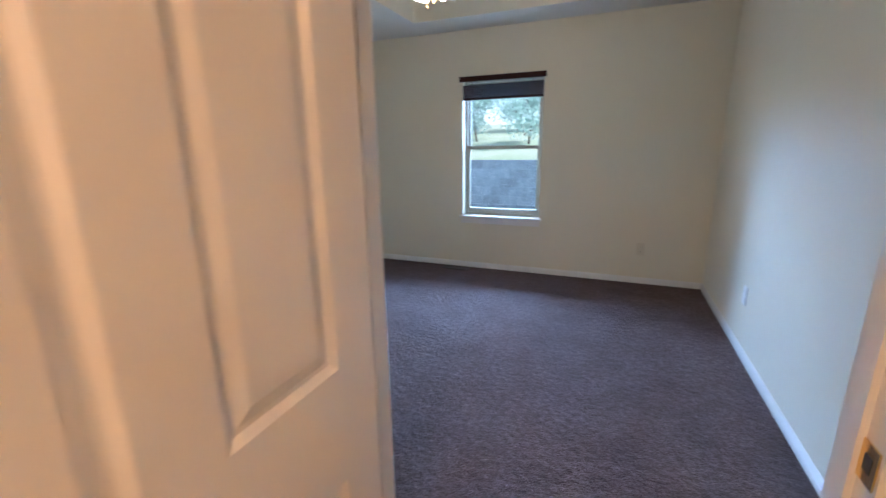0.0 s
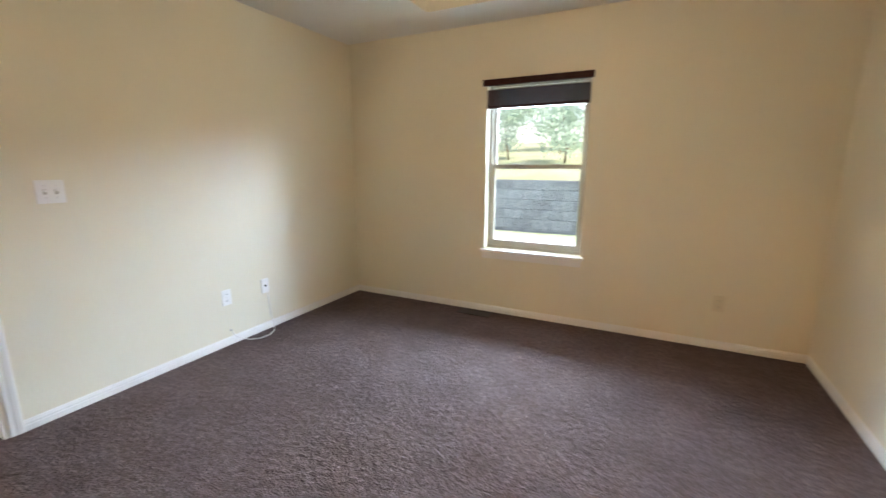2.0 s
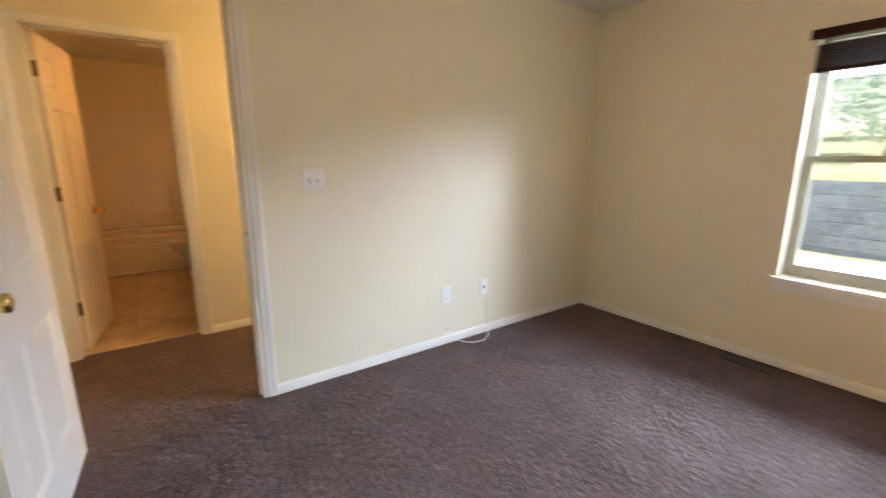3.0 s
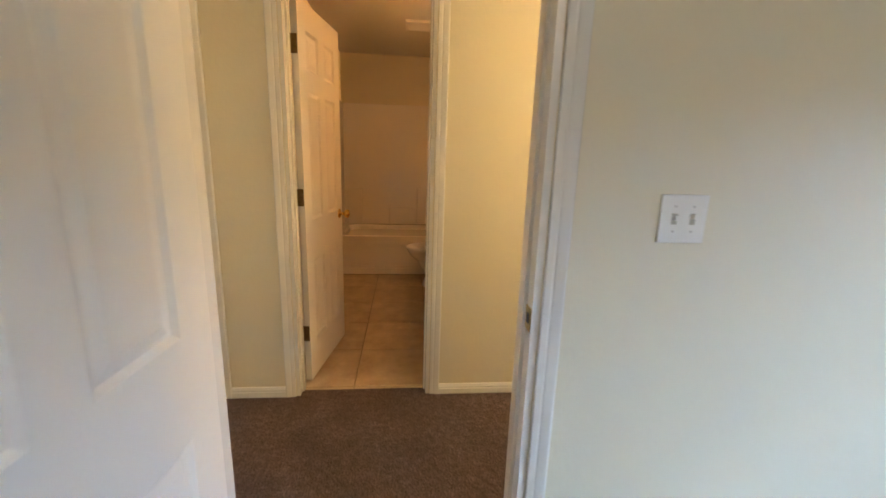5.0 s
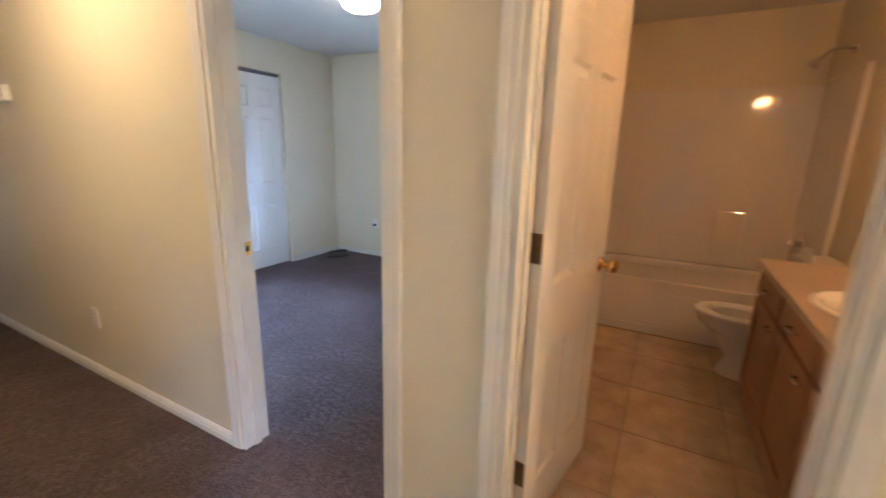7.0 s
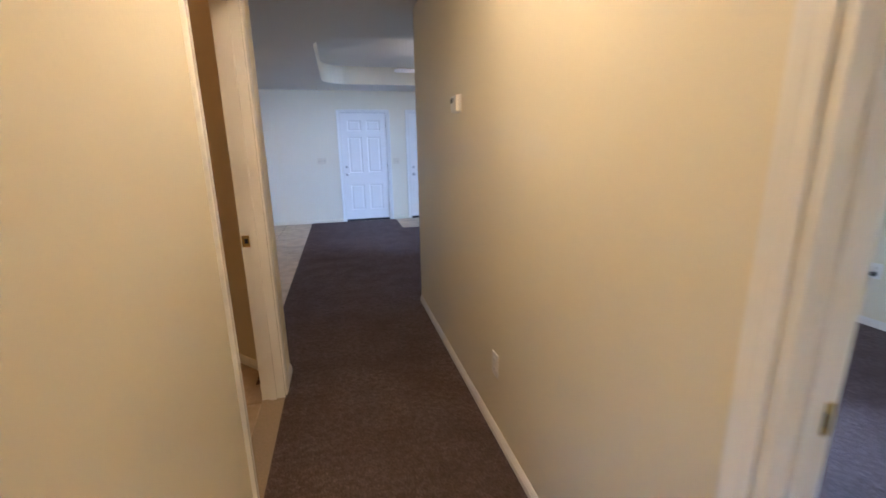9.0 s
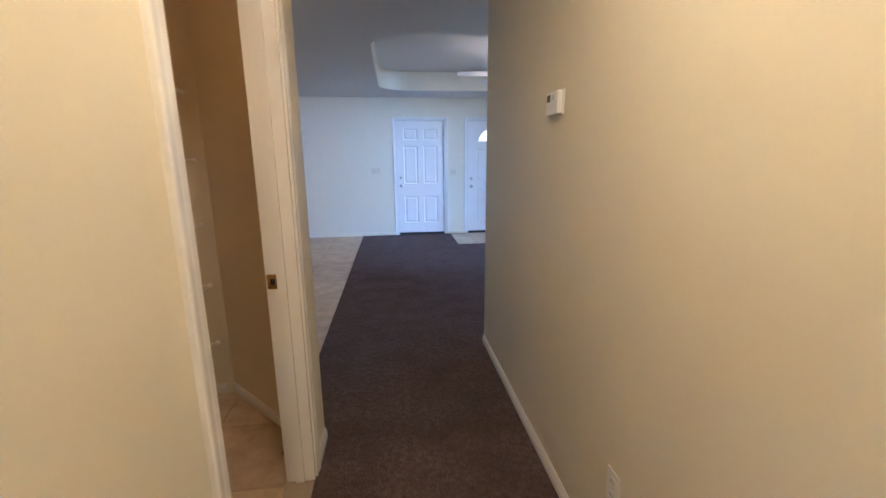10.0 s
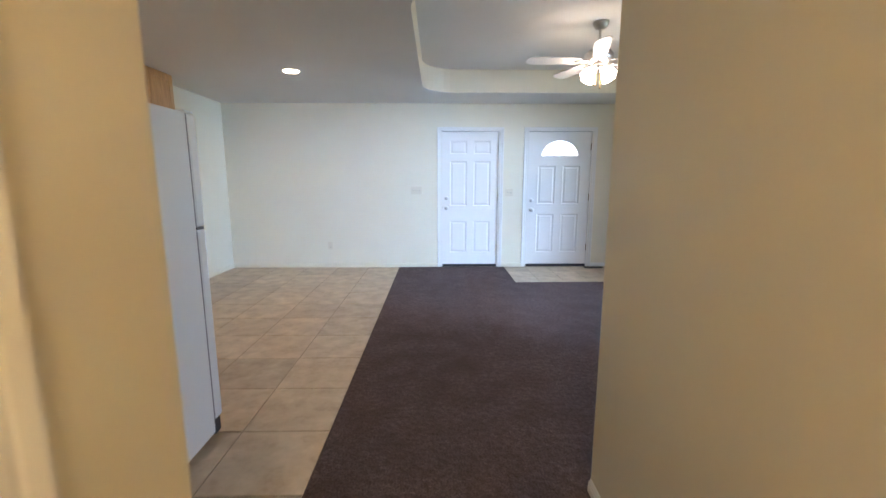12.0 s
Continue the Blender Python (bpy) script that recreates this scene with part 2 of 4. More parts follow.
def wall(name, label, along, lo, hi, c0, c1, holes=(), z1=2.70):
    """A wall slab from lo to hi along x or y, between c0 and c1 across, with holes (a, b, z0, z1)."""
    bm = bmesh.new()
    us = sorted({lo, hi, *(v for q in holes for v in q[:2])})
    zs = sorted({-0.1, z1, *(v for q in holes for v in q[2:])})
    verts = {}

    def corner(i, side, k):
        if (i, side, k) not in verts:
            u, c = us[i], (c0, c1)[side]
            verts[i, side, k] = bm.verts.new((u, c, zs[k]) if along == "x" else (c, u, zs[k]))
        return verts[i, side, k]

    def solid(i, k):
        if not (0 <= i < len(us) - 1 and 0 <= k < len(zs) - 1):
            return False
        u, z = (us[i] + us[i + 1]) / 2, (zs[k] + zs[k + 1]) / 2
        return not any(a < u < b and za < z < zb for a, b, za, zb in holes)

    for i in range(len(us) - 1):
        for k in range(len(zs) - 1):
            if not solid(i, k):
                continue
            for side in (0, 1):
                bm.faces.new([corner(i, side, k), corner(i + 1, side, k), corner(i + 1, side, k + 1), corner(i, side, k + 1)])
            for there, ends in (((i - 1, k), ((i, k), (i, k + 1))), ((i + 1, k), ((i + 1, k), (i + 1, k + 1))), ((i, k - 1), ((i, k), (i + 1, k))), ((i, k + 1), ((i, k + 1), (i + 1, k + 1)))):
                if not solid(*there):
                    (ia, ka), (ib, kb) = ends
                    bm.faces.new([corner(ia, 0, ka), corner(ib, 0, kb), corner(ib, 1, kb), corner(ia, 1, ka)])
    return structure(mesh_object(name, bm, M_WALL), label, "wall")


H = DOOR_H + 0.012
CREAM = "cream painted drywall wall with fine texture"
wall("wall_bedroom_north", CREAM + " around the bedroom window", "x", -0.12, AX + 0.12, AN, AN + 0.16, [(1.415, 2.232, 0.58, 1.96)])
wall("wall_bedroom_east", CREAM, "y", -1.72, AN, AX, AX + 0.12)
wall("wall_bedroom_south", CREAM + " around the side doorway", "x", 1.20, AX, AD - 0.115, AD, [(2.436, 3.288, -0.1, H)])
wall("wall_bedroom_nook", CREAM + " behind the open door", "x", 0.0, 1.20, AS - 0.115, AS)
wall("wall_bedroom_jog", CREAM, "y", AS - 0.115, AD - 0.115, 1.20, 1.315)
wall("wall_hall_east", CREAM + " between bedroom, pantry and hall", "y", -3.10, 3.98, HE, 0.0, [(0.265, 1.087, -0.1, H), (-2.83, -2.01, -0.1, H)])
wall("wall_hall_west", CREAM + " of the hallway with a thermostat", "y", -4.10, 2.75, HW - 0.12, HW, [(0.186, 0.90, -0.1, H), (-1.01, -0.21, -0.1, H), (1.74, 2.50, -0.1, H)])
wall("wall_hall_north", CREAM + " closing the hallway", "x", HW, HE, 2.75, 2.87)
wall("wall_bath_south", "tan painted bathroom wall", "x", WX, HW - 0.12, -0.12, 0.0)
wall("wall_bath_north", "tan painted bathroom wall beside the vanity", "x", WX, HW - 0.12, 1.46, 1.57)
wall("wall_outer_west", CREAM + " with windows", "y", -8.92, 4.10, WX - 0.16, WX, [(-2.13, -1.27, 0.60, 2.10), (-6.8, -4.4, 0.5, 2.1), (2.2, 3.2, 0.6, 2.0)])
wall("wall_north_room", CREAM + " of the far bedroom", "x", WX, HE, 3.98, 4.10)
wall("wall_closet_front", CREAM + " with a closet opening", "x", WX, HW - 0.12, -3.42, -3.30, [(-3.53, -2.10, -0.1, 2.09)])
wall("wall_living_north", CREAM, "x", WX, HW - 0.12, -4.10, -4.00)
wall("wall_living_south", CREAM + " with the two entrance doors", "x", WX, LE + 0.12, LS - 0.14, LS, [(-1.445, -0.575, -0.1, H), (-2.83, -1.86, -0.1, H)])
wall("wall_kitchen_east", CREAM, "y", LS, -3.73, LE, LE + 0.12)
wall("wall_pantry_south", CREAM, "x", 0.50, LE + 0.12, -3.73, -3.62)
wall("wall_pantry_east", CREAM, "y", -3.62, -1.90, 1.35, 1.46)
wall("wall_pantry_north", CREAM, "x", 0.0, 1.46, -1.90, -1.79)
wall("wall_entry_south", CREAM, "x", 1.8, AX, -1.72, -1.60)
wall("wall_entry_west", CREAM, "y", -1.60, AD - 0.115, 1.80, 1.92)
bm = bmesh.new()   # slanting wall between the hall's end and the pantry
c = [(HE, -3.10), (0.50, -3.73), (0.50, -3.62), (0.0, -3.10)]
loft(bm, [[(x, y, -0.1) for x, y in c], [(x, y, 2.70) for x, y in c]])
structure(mesh_object("wall_pantry_slant", bm, M_WALL), CREAM + " set at a slant", "wall")

# ceilings, two of them with raised trays


def tray_outline(x0, x1, y0, y1, r, n=8):
    pts = []
    for cx, cy, a0 in ((x1 - r, y1 - r, 0), (x0 + r, y1 - r, 90), (x0 + r, y0 + r, 180), (x1 - r, y0 + r, 270)):
        pts += [(cx + r * math.cos(radians(a0 + 90 * k / n)), cy + r * math.sin(radians(a0 + 90 * k / n))) for k in range(n + 1)]
    return pts


def tray_ceiling(name, label, x0, x1, y0, y1, tray, r, depth):
    """A ceiling slab with a rounded opening, the tray's upright rim and its raised lid."""
    pts = tray_outline(*tray, r)
    bm = bmesh.new()
    n = len(pts)
    q = n // 4
    rows = [[bm.verts.new((*p, z)) for p in pts] for z in (CEIL, CEIL + depth)]
    for z, low in ((CEIL, rows[0]), (CEIL + 0.045, [bm.verts.new((*p, CEIL + 0.045)) for p in tray_outline(tray[0] - 0.02, tray[1] + 0.02, tray[2] - 0.02, tray[3] + 0.02, r + 0.02)])):
        corner = [bm.verts.new((*p, z)) for p in ((x1, y1), (x0, y1), (x0, y0), (x1, y0))]
        for k in range(4):
            seg = low[k * q:(k + 1) * q]
            for a, b in zip(seg, seg[1:]):
                bm.faces.new((a, b, corner[k]))
            nxt = low[((k + 1) * q) % n]
            bm.faces.new((seg[-1], nxt, corner[(k + 1) % 4], corner[k]))
    for i in range(n):
        j = (i + 1) % n
        f = bm.faces.new((rows[0][i], rows[0][j], rows[1][j], rows[1][i]))
        f.material_index = 1
    bm.faces.new(rows[1])
    me = bpy.data.meshes.new(name)
    bm.to_mesh(me)
    bm.free()
    me.materials.append(M_CEIL)
    me.materials.append(M_WALL)
    return structure(new(name, me), label, "ceiling")


tray_ceiling("ceiling_bedroom", "white textured ceiling with a raised tray", -0.06, AX + 0.06, AS - 0.06, AN + 0.08, (1.08, 2.66, 0.62, 3.40), 0.03, 0.26)
tray_ceiling("ceiling_living", "white textured ceiling with a rounded raised tray", WX - 0.08, LE + 0.06, LS - 0.07, -4.05, (-3.45, -0.34, -8.05, -5.02), 0.42, 0.28)


def flat_ceiling(name, x0, x1, y0, y1):
    structure(mesh_object(name, boxes((x0, x1, y0, y1, CEIL, CEIL + 0.05)), M_CEIL), "white textured flat ceiling", "ceiling")


flat_ceiling("ceiling_hall", HW - 0.06, HE + 0.06, -4.049, 2.81)
flat_ceiling("ceiling_west_rooms", WX - 0.08, HW - 0.061, -4.049, 4.04)
flat_ceiling("ceiling_pantry_kitchen", HE + 0.061, LE + 0.06, -4.049, -1.85)
flat_ceiling("ceiling_entry", 1.86, AX + 0.06, -1.66, AD - 0.051)
flat_ceiling("ceiling_north_gap", HW - 0.06, HE + 0.06, 2.811, 4.04)

# unseen roof slab, added so that daylight comes in by the windows alone
bm = boxes((WX - 0.5, AX + 0.5, -9.3, 4.5, 2.74, 2.9))
structure(mesh_object("roof", bm, M_SIDING), "plain unseen roof slab added to block daylight over the house", "roof")

# floors
structure(mesh_object("floor", boxes((WX - 0.16, AX + 0.12, -8.94, 4.10, -0.12, -0.0065)), M_GROUT), "grout and subfloor under the rooms", "floor")


def carpet(name, label, *rects):
    bm = bmesh.new()
    for x0, x1, y0, y1 in rects:
        box(bm, x0, x1, y0, y1, -0.0138, 0.0)
    structure(mesh_object(name, bm, M_CARPET), label, "carpet")


PILE = "dark brown cut-pile carpet, worn and brushed"
carpet("floor_carpet_bedroom", PILE, (HE, AX, AD - 0.06, AN), (HE, 1.20, AS, AD - 0.06))
carpet("floor_carpet_hall", PILE, (HW, HE, LN, 2.75), (-1.215, HW, 0.18, 0.92))
carpet("floor_carpet_west_room", PILE, (WX, HW, -3.36, -0.12))
carpet("floor_carpet_north_room", PILE, (WX, HW, 1.57, 3.98))
carpet("floor_carpet_living", PILE, (-1.54, 0.068, LS, LN), (WX, -1.54, -7.80, LN), (HE, 0.068, LN, -3.0))
structure(mesh_object("floor_entry", boxes((1.92, AX, -1.60, AD - 0.06, -0.0138, -0.002)), M_TILE), "beige tile floor", "floor")

# baseboards
BASE_PROFILE = [(0.0, 0.0), (0.012, 0.0), (0.012, 0.030), (0.0095, 0.033), (0.0095, 0.037), (0.0105, 0.039), (0.0085, 0.046), (0.0065, 0.048), (0.0065, 0.051), (0.003, 0.057), (0.0, 0.058)]


def baseboard(p0, p1, out, paint=None):
    """A board along the wall from p0 to p1; out: the way off the wall."""
    bm = bmesh.new()
    rings = [[(p[0] + out[0] * d, p[1] + out[1] * d, h) for d, h in BASE_PROFILE] for p in (p0, p1)]
    loft(bm, rings)
    return structure(mesh_object("baseboard", bm, paint or M_TRIM), "cream painted baseboard" if paint else "white moulded wooden baseboard", "baseboard")


CW = 0.057   # casing width
for p0, p1, out in [
    ((0, AN), (AX, AN), (0, -1)), ((AX, AS), (AX, AN), (-1, 0)), ((0, 1.087 + CW), (0, AN), (1, 0)), ((0, AS), (0, 0.265 - CW), (1, 0)), ((0, AS), (1.20, AS), (0, 1)), ((1.20, AD), (2.436 - CW, AD), (0, 1)), ((3.288 + CW, AD), (AX, AD), (0, 1)),
    ((HW, 0.90 + CW), (HW, 1.74 - CW), (1, 0)), ((HW, -0.21 + CW), (HW, 0.186 - CW), (1, 0)), ((HW, -4.10), (HW, -1.01 - CW), (1, 0)), ((HW, 2.50 + CW), (HW, 2.75), (1, 0)),
    ((HE, 1.087 + CW), (HE, 2.75), (-1, 0)), ((HE, -2.01 + CW), (HE, 0.265 - CW), (-1, 0)), ((HE, -3.10), (HE, -2.83 - CW), (-1, 0)), ((HW, 2.75), (HE, 2.75), (0, -1)),
    ((WX, -3.30), (WX, -0.12), (1, 0)), ((WX, -3.30), (-3.53 - CW, -3.30), (0, 1)), ((WX, -0.12), (HW - 0.12, -0.12), (0, -1)), ((-2.10 + CW, -3.30), (HW - 0.12, -3.30), (0, 1)),
    ((WX, 3.98), (HE, 3.98), (0, -1)), ((WX, 1.57), (WX, 3.98), (1, 0)),
    ((LE, LS), (LE, -3.73), (-1, 0)), ((-0.575 + CW, LS), (LE, LS), (0, 1)), ((-1.86 + CW, LS), (-1.445 - CW, LS), (0, 1)), ((WX, LS), (-2.83 - CW, LS), (0, 1)), ((WX, LS), (WX, LN), (1, 0)), ((WX, LN), (HW, LN), (0, -1)),
    ((0.54, -3.62), (1.35, -3.62), (0, 1)), ((1.35, -3.62), (1.35, -1.90), (-1, 0)), ((0.0, -3.10), (0.50, -3.62), (0.72, 0.69)),
    ((HE, -3.10), (0.50, -3.73), (-0.71, -0.70)), ((-1.28, 0.0), (-3.55, 0.0), (0, 1)),
]:
    baseboard(p0, p1, out, M_WALL if p0[0] == LE or (p0[1] == LS and p0[0] > WX) else None)

# ---- doors ----
CASE_PROFILE = [(0.004, 0.0), (0.004, 0.008), (0.007, 0.0095), (0.020, 0.0102), (0.023, 0.0094), (0.026, 0.0094), (0.030, 0.0112), (0.041, 0.0130), (0.050, 0.0142), (0.055, 0.0135), (0.057, 0.011), (0.057, 0.0)]


def sweep_casing(w, h, face, sign):
    """Moulding round an opening of width w and height h on the wall face v = face."""
    bm = bmesh.new()
    rings = [[(-d, face + sign * e, 0.0) for d, e in CASE_PROFILE], [(-d, face + sign * e, h + d) for d, e in CASE_PROFILE],
             [(w + d, face + sign * e, h + d) for d, e in CASE_PROFILE], [(w + d, face + sign * e, 0.0) for d, e in CASE_PROFILE]]
    return loft(bm, rings)


def door_frame(m, w, thick, label, strike=None, stop=0.05, sides=(True, True), lift=0.0):
    """Jambs, stops and casings. In its own space the opening runs along +x from 0 to w, the wall from y 0 to thick.
    strike: (x, y, facing) of a strike plate."""
    root = structure(empty("door_frame", m), label, "door frame")
    j = 0.018
    h = DOOR_H
    part("jamb", boxes((0.0, j, -0.001, thick + 0.001, 0.0, h)), M_TRIM, root)
    part("jamb", boxes((w - j, w, -0.001, thick + 0.001, 0.0, h)), M_TRIM, root)
    part("head_jamb", boxes((0.0, w, -0.001, thick + 0.001, h, h + 0.012)), M_TRIM, root)
    s = 0.010
    part("stop", boxes((j, j + s, stop, stop + 0.035, 0.0, h - s)), M_TRIM, root)
    part("stop", boxes((w - j - s, w - j, stop, stop + 0.035, 0.0, h - s)), M_TRIM, root)
    part("head_stop", boxes((j, w - j, stop, stop + 0.035, h - s, h - 0.0005)), M_TRIM, root)
    if sides[0]:
        part("casing", sweep_casing(w, h, 0.0, -1), M_TRIM, root)
    if sides[1]:
        part("casing", sweep_casing(w, h, thick, 1), M_TRIM, root)
    if strike:
        x, y, facing = strike
        bm = boxes((min(x, x + 0.0025 * facing), max(x, x + 0.0025 * facing), y - 0.020, y + 0.020, 0.885 + lift, 0.945 + lift))
        plate = part("strike_plate", bm, M_BRASS, root, "small brass strike plate")
        part("latch_hole", boxes((min(x + 0.0025 * facing, x + 0.0032 * facing), max(x + 0.0025 * facing, x + 0.0032 * facing), y - 0.009, y + 0.009, 0.903 + lift, 0.928 + lift)), M_BLACK, plate)
    return root


def panel_rect(bm, x0, x1, z0, z1, y, s):
    """A moulded panel: sloping edge, flat groove, raised field. s: the way the face looks."""
    levels = [(0.0, 0.0), (0.006, -0.004), (0.014, -0.009), (0.022, -0.009), (0.044, -0.003)]
    rings = []
    for inset, depth in levels:
        rings.append([(x0 + inset, y + s * depth, z0 + inset), (x1 - inset, y + s * depth, z0 + inset), (x1 - inset, y + s * depth, z1 - inset), (x0 + inset, y + s * depth, z1 - inset)])
    loft(bm, rings, cap=False)
    v = [bm.verts.new(p) for p in rings[-1]]
    bm.faces.new(v)


def leaf_faces(w, h, holes):
    """The slab of a panelled door: both faces with openings for the panels, and its edges."""
    t = 0.035
    bm = bmesh.new()
    xs = sorted({0.0, w, *(v for q in holes for v in q[:2])})
    zs = sorted({0.0, h, *(v for q in holes for v in q[2:])})
    for y in (0.0, t):
        for a, b in zip(xs, xs[1:]):
            for c, d in zip(zs, zs[1:]):
                if any(q[0] <= a + 1e-6 and b <= q[1] + 1e-6 and q[2] <= c + 1e-6 and d <= q[3] + 1e-6 for q in holes):
                    continue
                bm.faces.new([bm.verts.new(p) for p in ((a, y, c), (b, y, c), (b, y, d), (a, y, d))])
    for (xa, za), (xb, zb) in (((0, 0), (w, 0)), ((w, 0), (w, h)), ((w, h), (0, h)), ((0, h), (0, 0))):
        bm.faces.new([bm.verts.new(p) for p in ((xa, 0, za), (xb, 0, zb), (xb, t, zb), (xa, t, za))])
    bmesh.ops.remove_doubles(bm, verts=bm.verts, dist=1e-5)
    return bm


def six_holes(w, h, rows=None, columns=2):
    k = h / 2.03
    rows = rows or ((0.21, 0.70), (0.93, 1.60), (1.705, 1.90))
    st, mid = 0.112 * min(1, w / 0.72), 0.10 * min(1, w / 0.72)
    if columns == 1:
        cols = ((st, w - st),)
    else:
        cols = ((st, (w - mid) / 2), ((w + mid) / 2, w - st))
    return [(a, b, z0 * k, z1 * k) for z0, z1 in rows for a, b in cols]


def knob_profile():
    return [(0.031, 0.0), (0.031, 0.004), (0.026, 0.008), (0.011, 0.012), (0.010, 0.030), (0.015, 0.036), (0.026, 0.044), (0.029, 0.054), (0.026, 0.064), (0.014, 0.069), (0.004, 0.070)]


def door_leaf(name, m, w, h=2.012, label="", knob=None, hinges=None, holes=None, mat=None, knob_z=0.905):
    """A six-panel leaf. It hangs at x = 0 and reaches to x = w, from y 0 to 0.035 thick, 0.012 above the floor.
    knob: material or None. hinges: y side (0 or 1) on which the knuckles show."""
    root = structure(empty(name, m), label, "door")
    holes = holes if holes is not None else six_holes(w, h)
    body = part("leaf", leaf_faces(w, h, holes), mat or M_DOOR, root)
    body.location.z = 0.012
    for a, b, c, d in holes:
        bm = bmesh.new()
        panel_rect(bm, a, b, c, d, 0.0, -1)
        panel_rect(bm, a, b, c, d, 0.035, 1)
        p = part("panel", bm, mat or M_DOOR, root)
        p.location.z = 0.012
    if knob:
        x = w - 0.06
        for y, s in ((0.0, -1), (0.035, 1)):
            prof = [(r, s * e) for r, e in knob_profile()]
            part("knob", turned(prof, 20, "y", (x, y, knob_z)), knob, root, "round brass door knob" if knob == M_BRASS else "round satin metal door knob", smooth=True)
        part("latch_plate", boxes((w - 0.0005, w + 0.002, 0.006, 0.029, knob_z - 0.028, knob_z + 0.028)), M_HINGE, root)
    if hinges is not None:
        y = -0.004 if hinges == 0 else 0.039
        for z in (0.30, 1.065, 1.81):
            hg = part("hinge", turned([(0.0065, z - 0.045), (0.0065, z + 0.045)], 10, "z", (-0.003, y, 0)), M_HINGE, root, "brass butt hinge", smooth=False)
            part("hinge_plate", boxes((-0.0025, -0.0005, 0.004, 0.033, z - 0.045, z + 0.045)), M_HINGE, hg)
    return root


def at_wall_y(x, y):
    """Own space with +x running along the world's +y and +y towards the world's -x."""
    return Matrix.Translation((x, y, 0)) @ Matrix.Rotation(radians(90), 4, "Z")


# first bedroom to hall: wall from x -0.12 to 0; own y grows towards -x
door_frame(at_wall_y(0.0, 0.265), 0.822, 0.12, "white moulded door casing at the bedroom doorway", strike=(0.822 - 0.018, 0.022, -1), stop=0.042)
# bathroom door in the hall's west wall
door_frame(at_wall_y(HW, 0.186), 0.714, 0.12, "white moulded door casing at the bathroom doorway", strike=None, stop=0.045)
door_frame(at_wall_y(HW, -1.01), 0.80, 0.12, "white moulded door casing at the open bedroom doorway", strike=(0.018, 0.092, 1), stop=0.042)
door_frame(at_wall_y(HW, 1.74), 0.76, 0.12, "white moulded door casing at the far bedroom doorway", stop=0.042)
door_frame(at_wall_y(0.0, -2.83), 0.82, 0.12, "white moulded door casing at the pantry doorway", strike=(0.018, 0.025, 1), stop=0.042, sides=(False, True))
# doorway behind the start; wall from y 0.055 to 0.17
door_frame(Matrix.Translation((2.436, AD - 0.115, 0)), 0.852, 0.115, "white moulded door casing at the side doorway", strike=(0.852 - 0.018, 0.025, -1), stop=0.045, lift=-0.045)

door_leaf("door_1", pose(0.006, 0.287, 0, 0, 0, -3.2), 0.763, label="white six-panel door standing open with brass knobs", knob=M_BRASS, hinges=0)
door_leaf("door_2", pose(2.456, 0.222, 0, 0, 0, -90), 0.78, label="white six-panel door standing open by the side doorway", knob=M_BRASS, hinges=None)
door_leaf("door_3", pose(-1.300, 0.236, 0, 0, 0, 180 - 8.8), 0.635, label="white six-panel bathroom door standing half open", knob=M_BRASS, hinges=1)

# ---- entrance doors of the living room ----
for x, w, label in ((-1.445, 0.87, "white casing round the garage door"), (-2.83, 0.97, "white casing round the front door")):
    door_frame(Matrix.Translation((x, LS - 0.14, 0)), w, 0.14, label, stop=0.05, sides=(False, True))
door_leaf("door_4", Matrix.Translation((-1.425, LS - 0.055, 0)), 0.83, label="white six-panel entrance door, closed", knob=M_NICKEL, hinges=1)


def deadbolt(parent, x, z, y):
    part("deadbolt", turned([(0.028, 0.0), (0.028, 0.008), (0.020, 0.014), (0.012, 0.016), (0.004, 0.017)], 20, "y", (x, y, z)), M_NICKEL, parent, "round satin metal deadbolt", smooth=True)


for ob in list(scene.objects):
    if ob.name == "door_4":
        deadbolt(ob, 0.77, 1.05, 0.035)
        part("threshold_strip", boxes((0.0, 0.83, 0.0, 0.044, 0.0005, 0.040)), M_BLACK, ob, "black weather strip")

# front door with a half-round light
FD = structure(empty("door_5", Matrix.Translation((-2.81, LS - 0.055, 0))), "white panelled steel front door with a half-round glazed light", "door")
fw, fh = 0.93, 2.012
fx, fz, fr = 0.465, 1.655, 0.285
hole = (fx - fr, fx + fr, fz, fz + fr)
low = [(0.15, 0.41, 0.21, 0.80), (0.52, 0.78, 0.21, 0.80), (0.15, 0.41, 0.95, 1.52), (0.52, 0.78, 0.95, 1.52)]
bm = leaf_faces(fw, fh, low + [hole])
arc = [(fx + fr * math.cos(math.pi * k / 16), fz + fr * 0.86 * math.sin(math.pi * k / 16)) for k in range(17)]
for y in (0.0, 0.035):
    for side, cx in ((range(0, 8), fx + fr), (range(8, 16), fx - fr)):
        for k in side:
            (xa, za), (xb, zb) = arc[k], arc[k + 1]
            bm.faces.new([bm.verts.new(p) for p in ((xa, y, za), (xb, y, zb), (cx, y, fz + fr))])
    bm.faces.new([bm.verts.new(p) for p in ((fx - fr, y, fz + fr), (fx, y, fz + fr * 0.86), (fx + fr, y, fz + fr))])
for (xa, za), (xb, zb) in zip(arc, arc[1:]):
    bm.faces.new([bm.verts.new(p) for p in ((xa, 0, za), (xb, 0, zb), (xb, 0.035, zb), (xa, 0.035, za))])
bm.faces.new([bm.verts.new(p) for p in ((fx - fr, 0, fz), (fx + fr, 0, fz), (fx + fr, 0.035, fz), (fx - fr, 0.035, fz))])
bmesh.ops.remove_doubles(bm, verts=bm.verts, dist=1e-5)
part("leaf", bm, M_DOOR, FD).location.z = 0.012
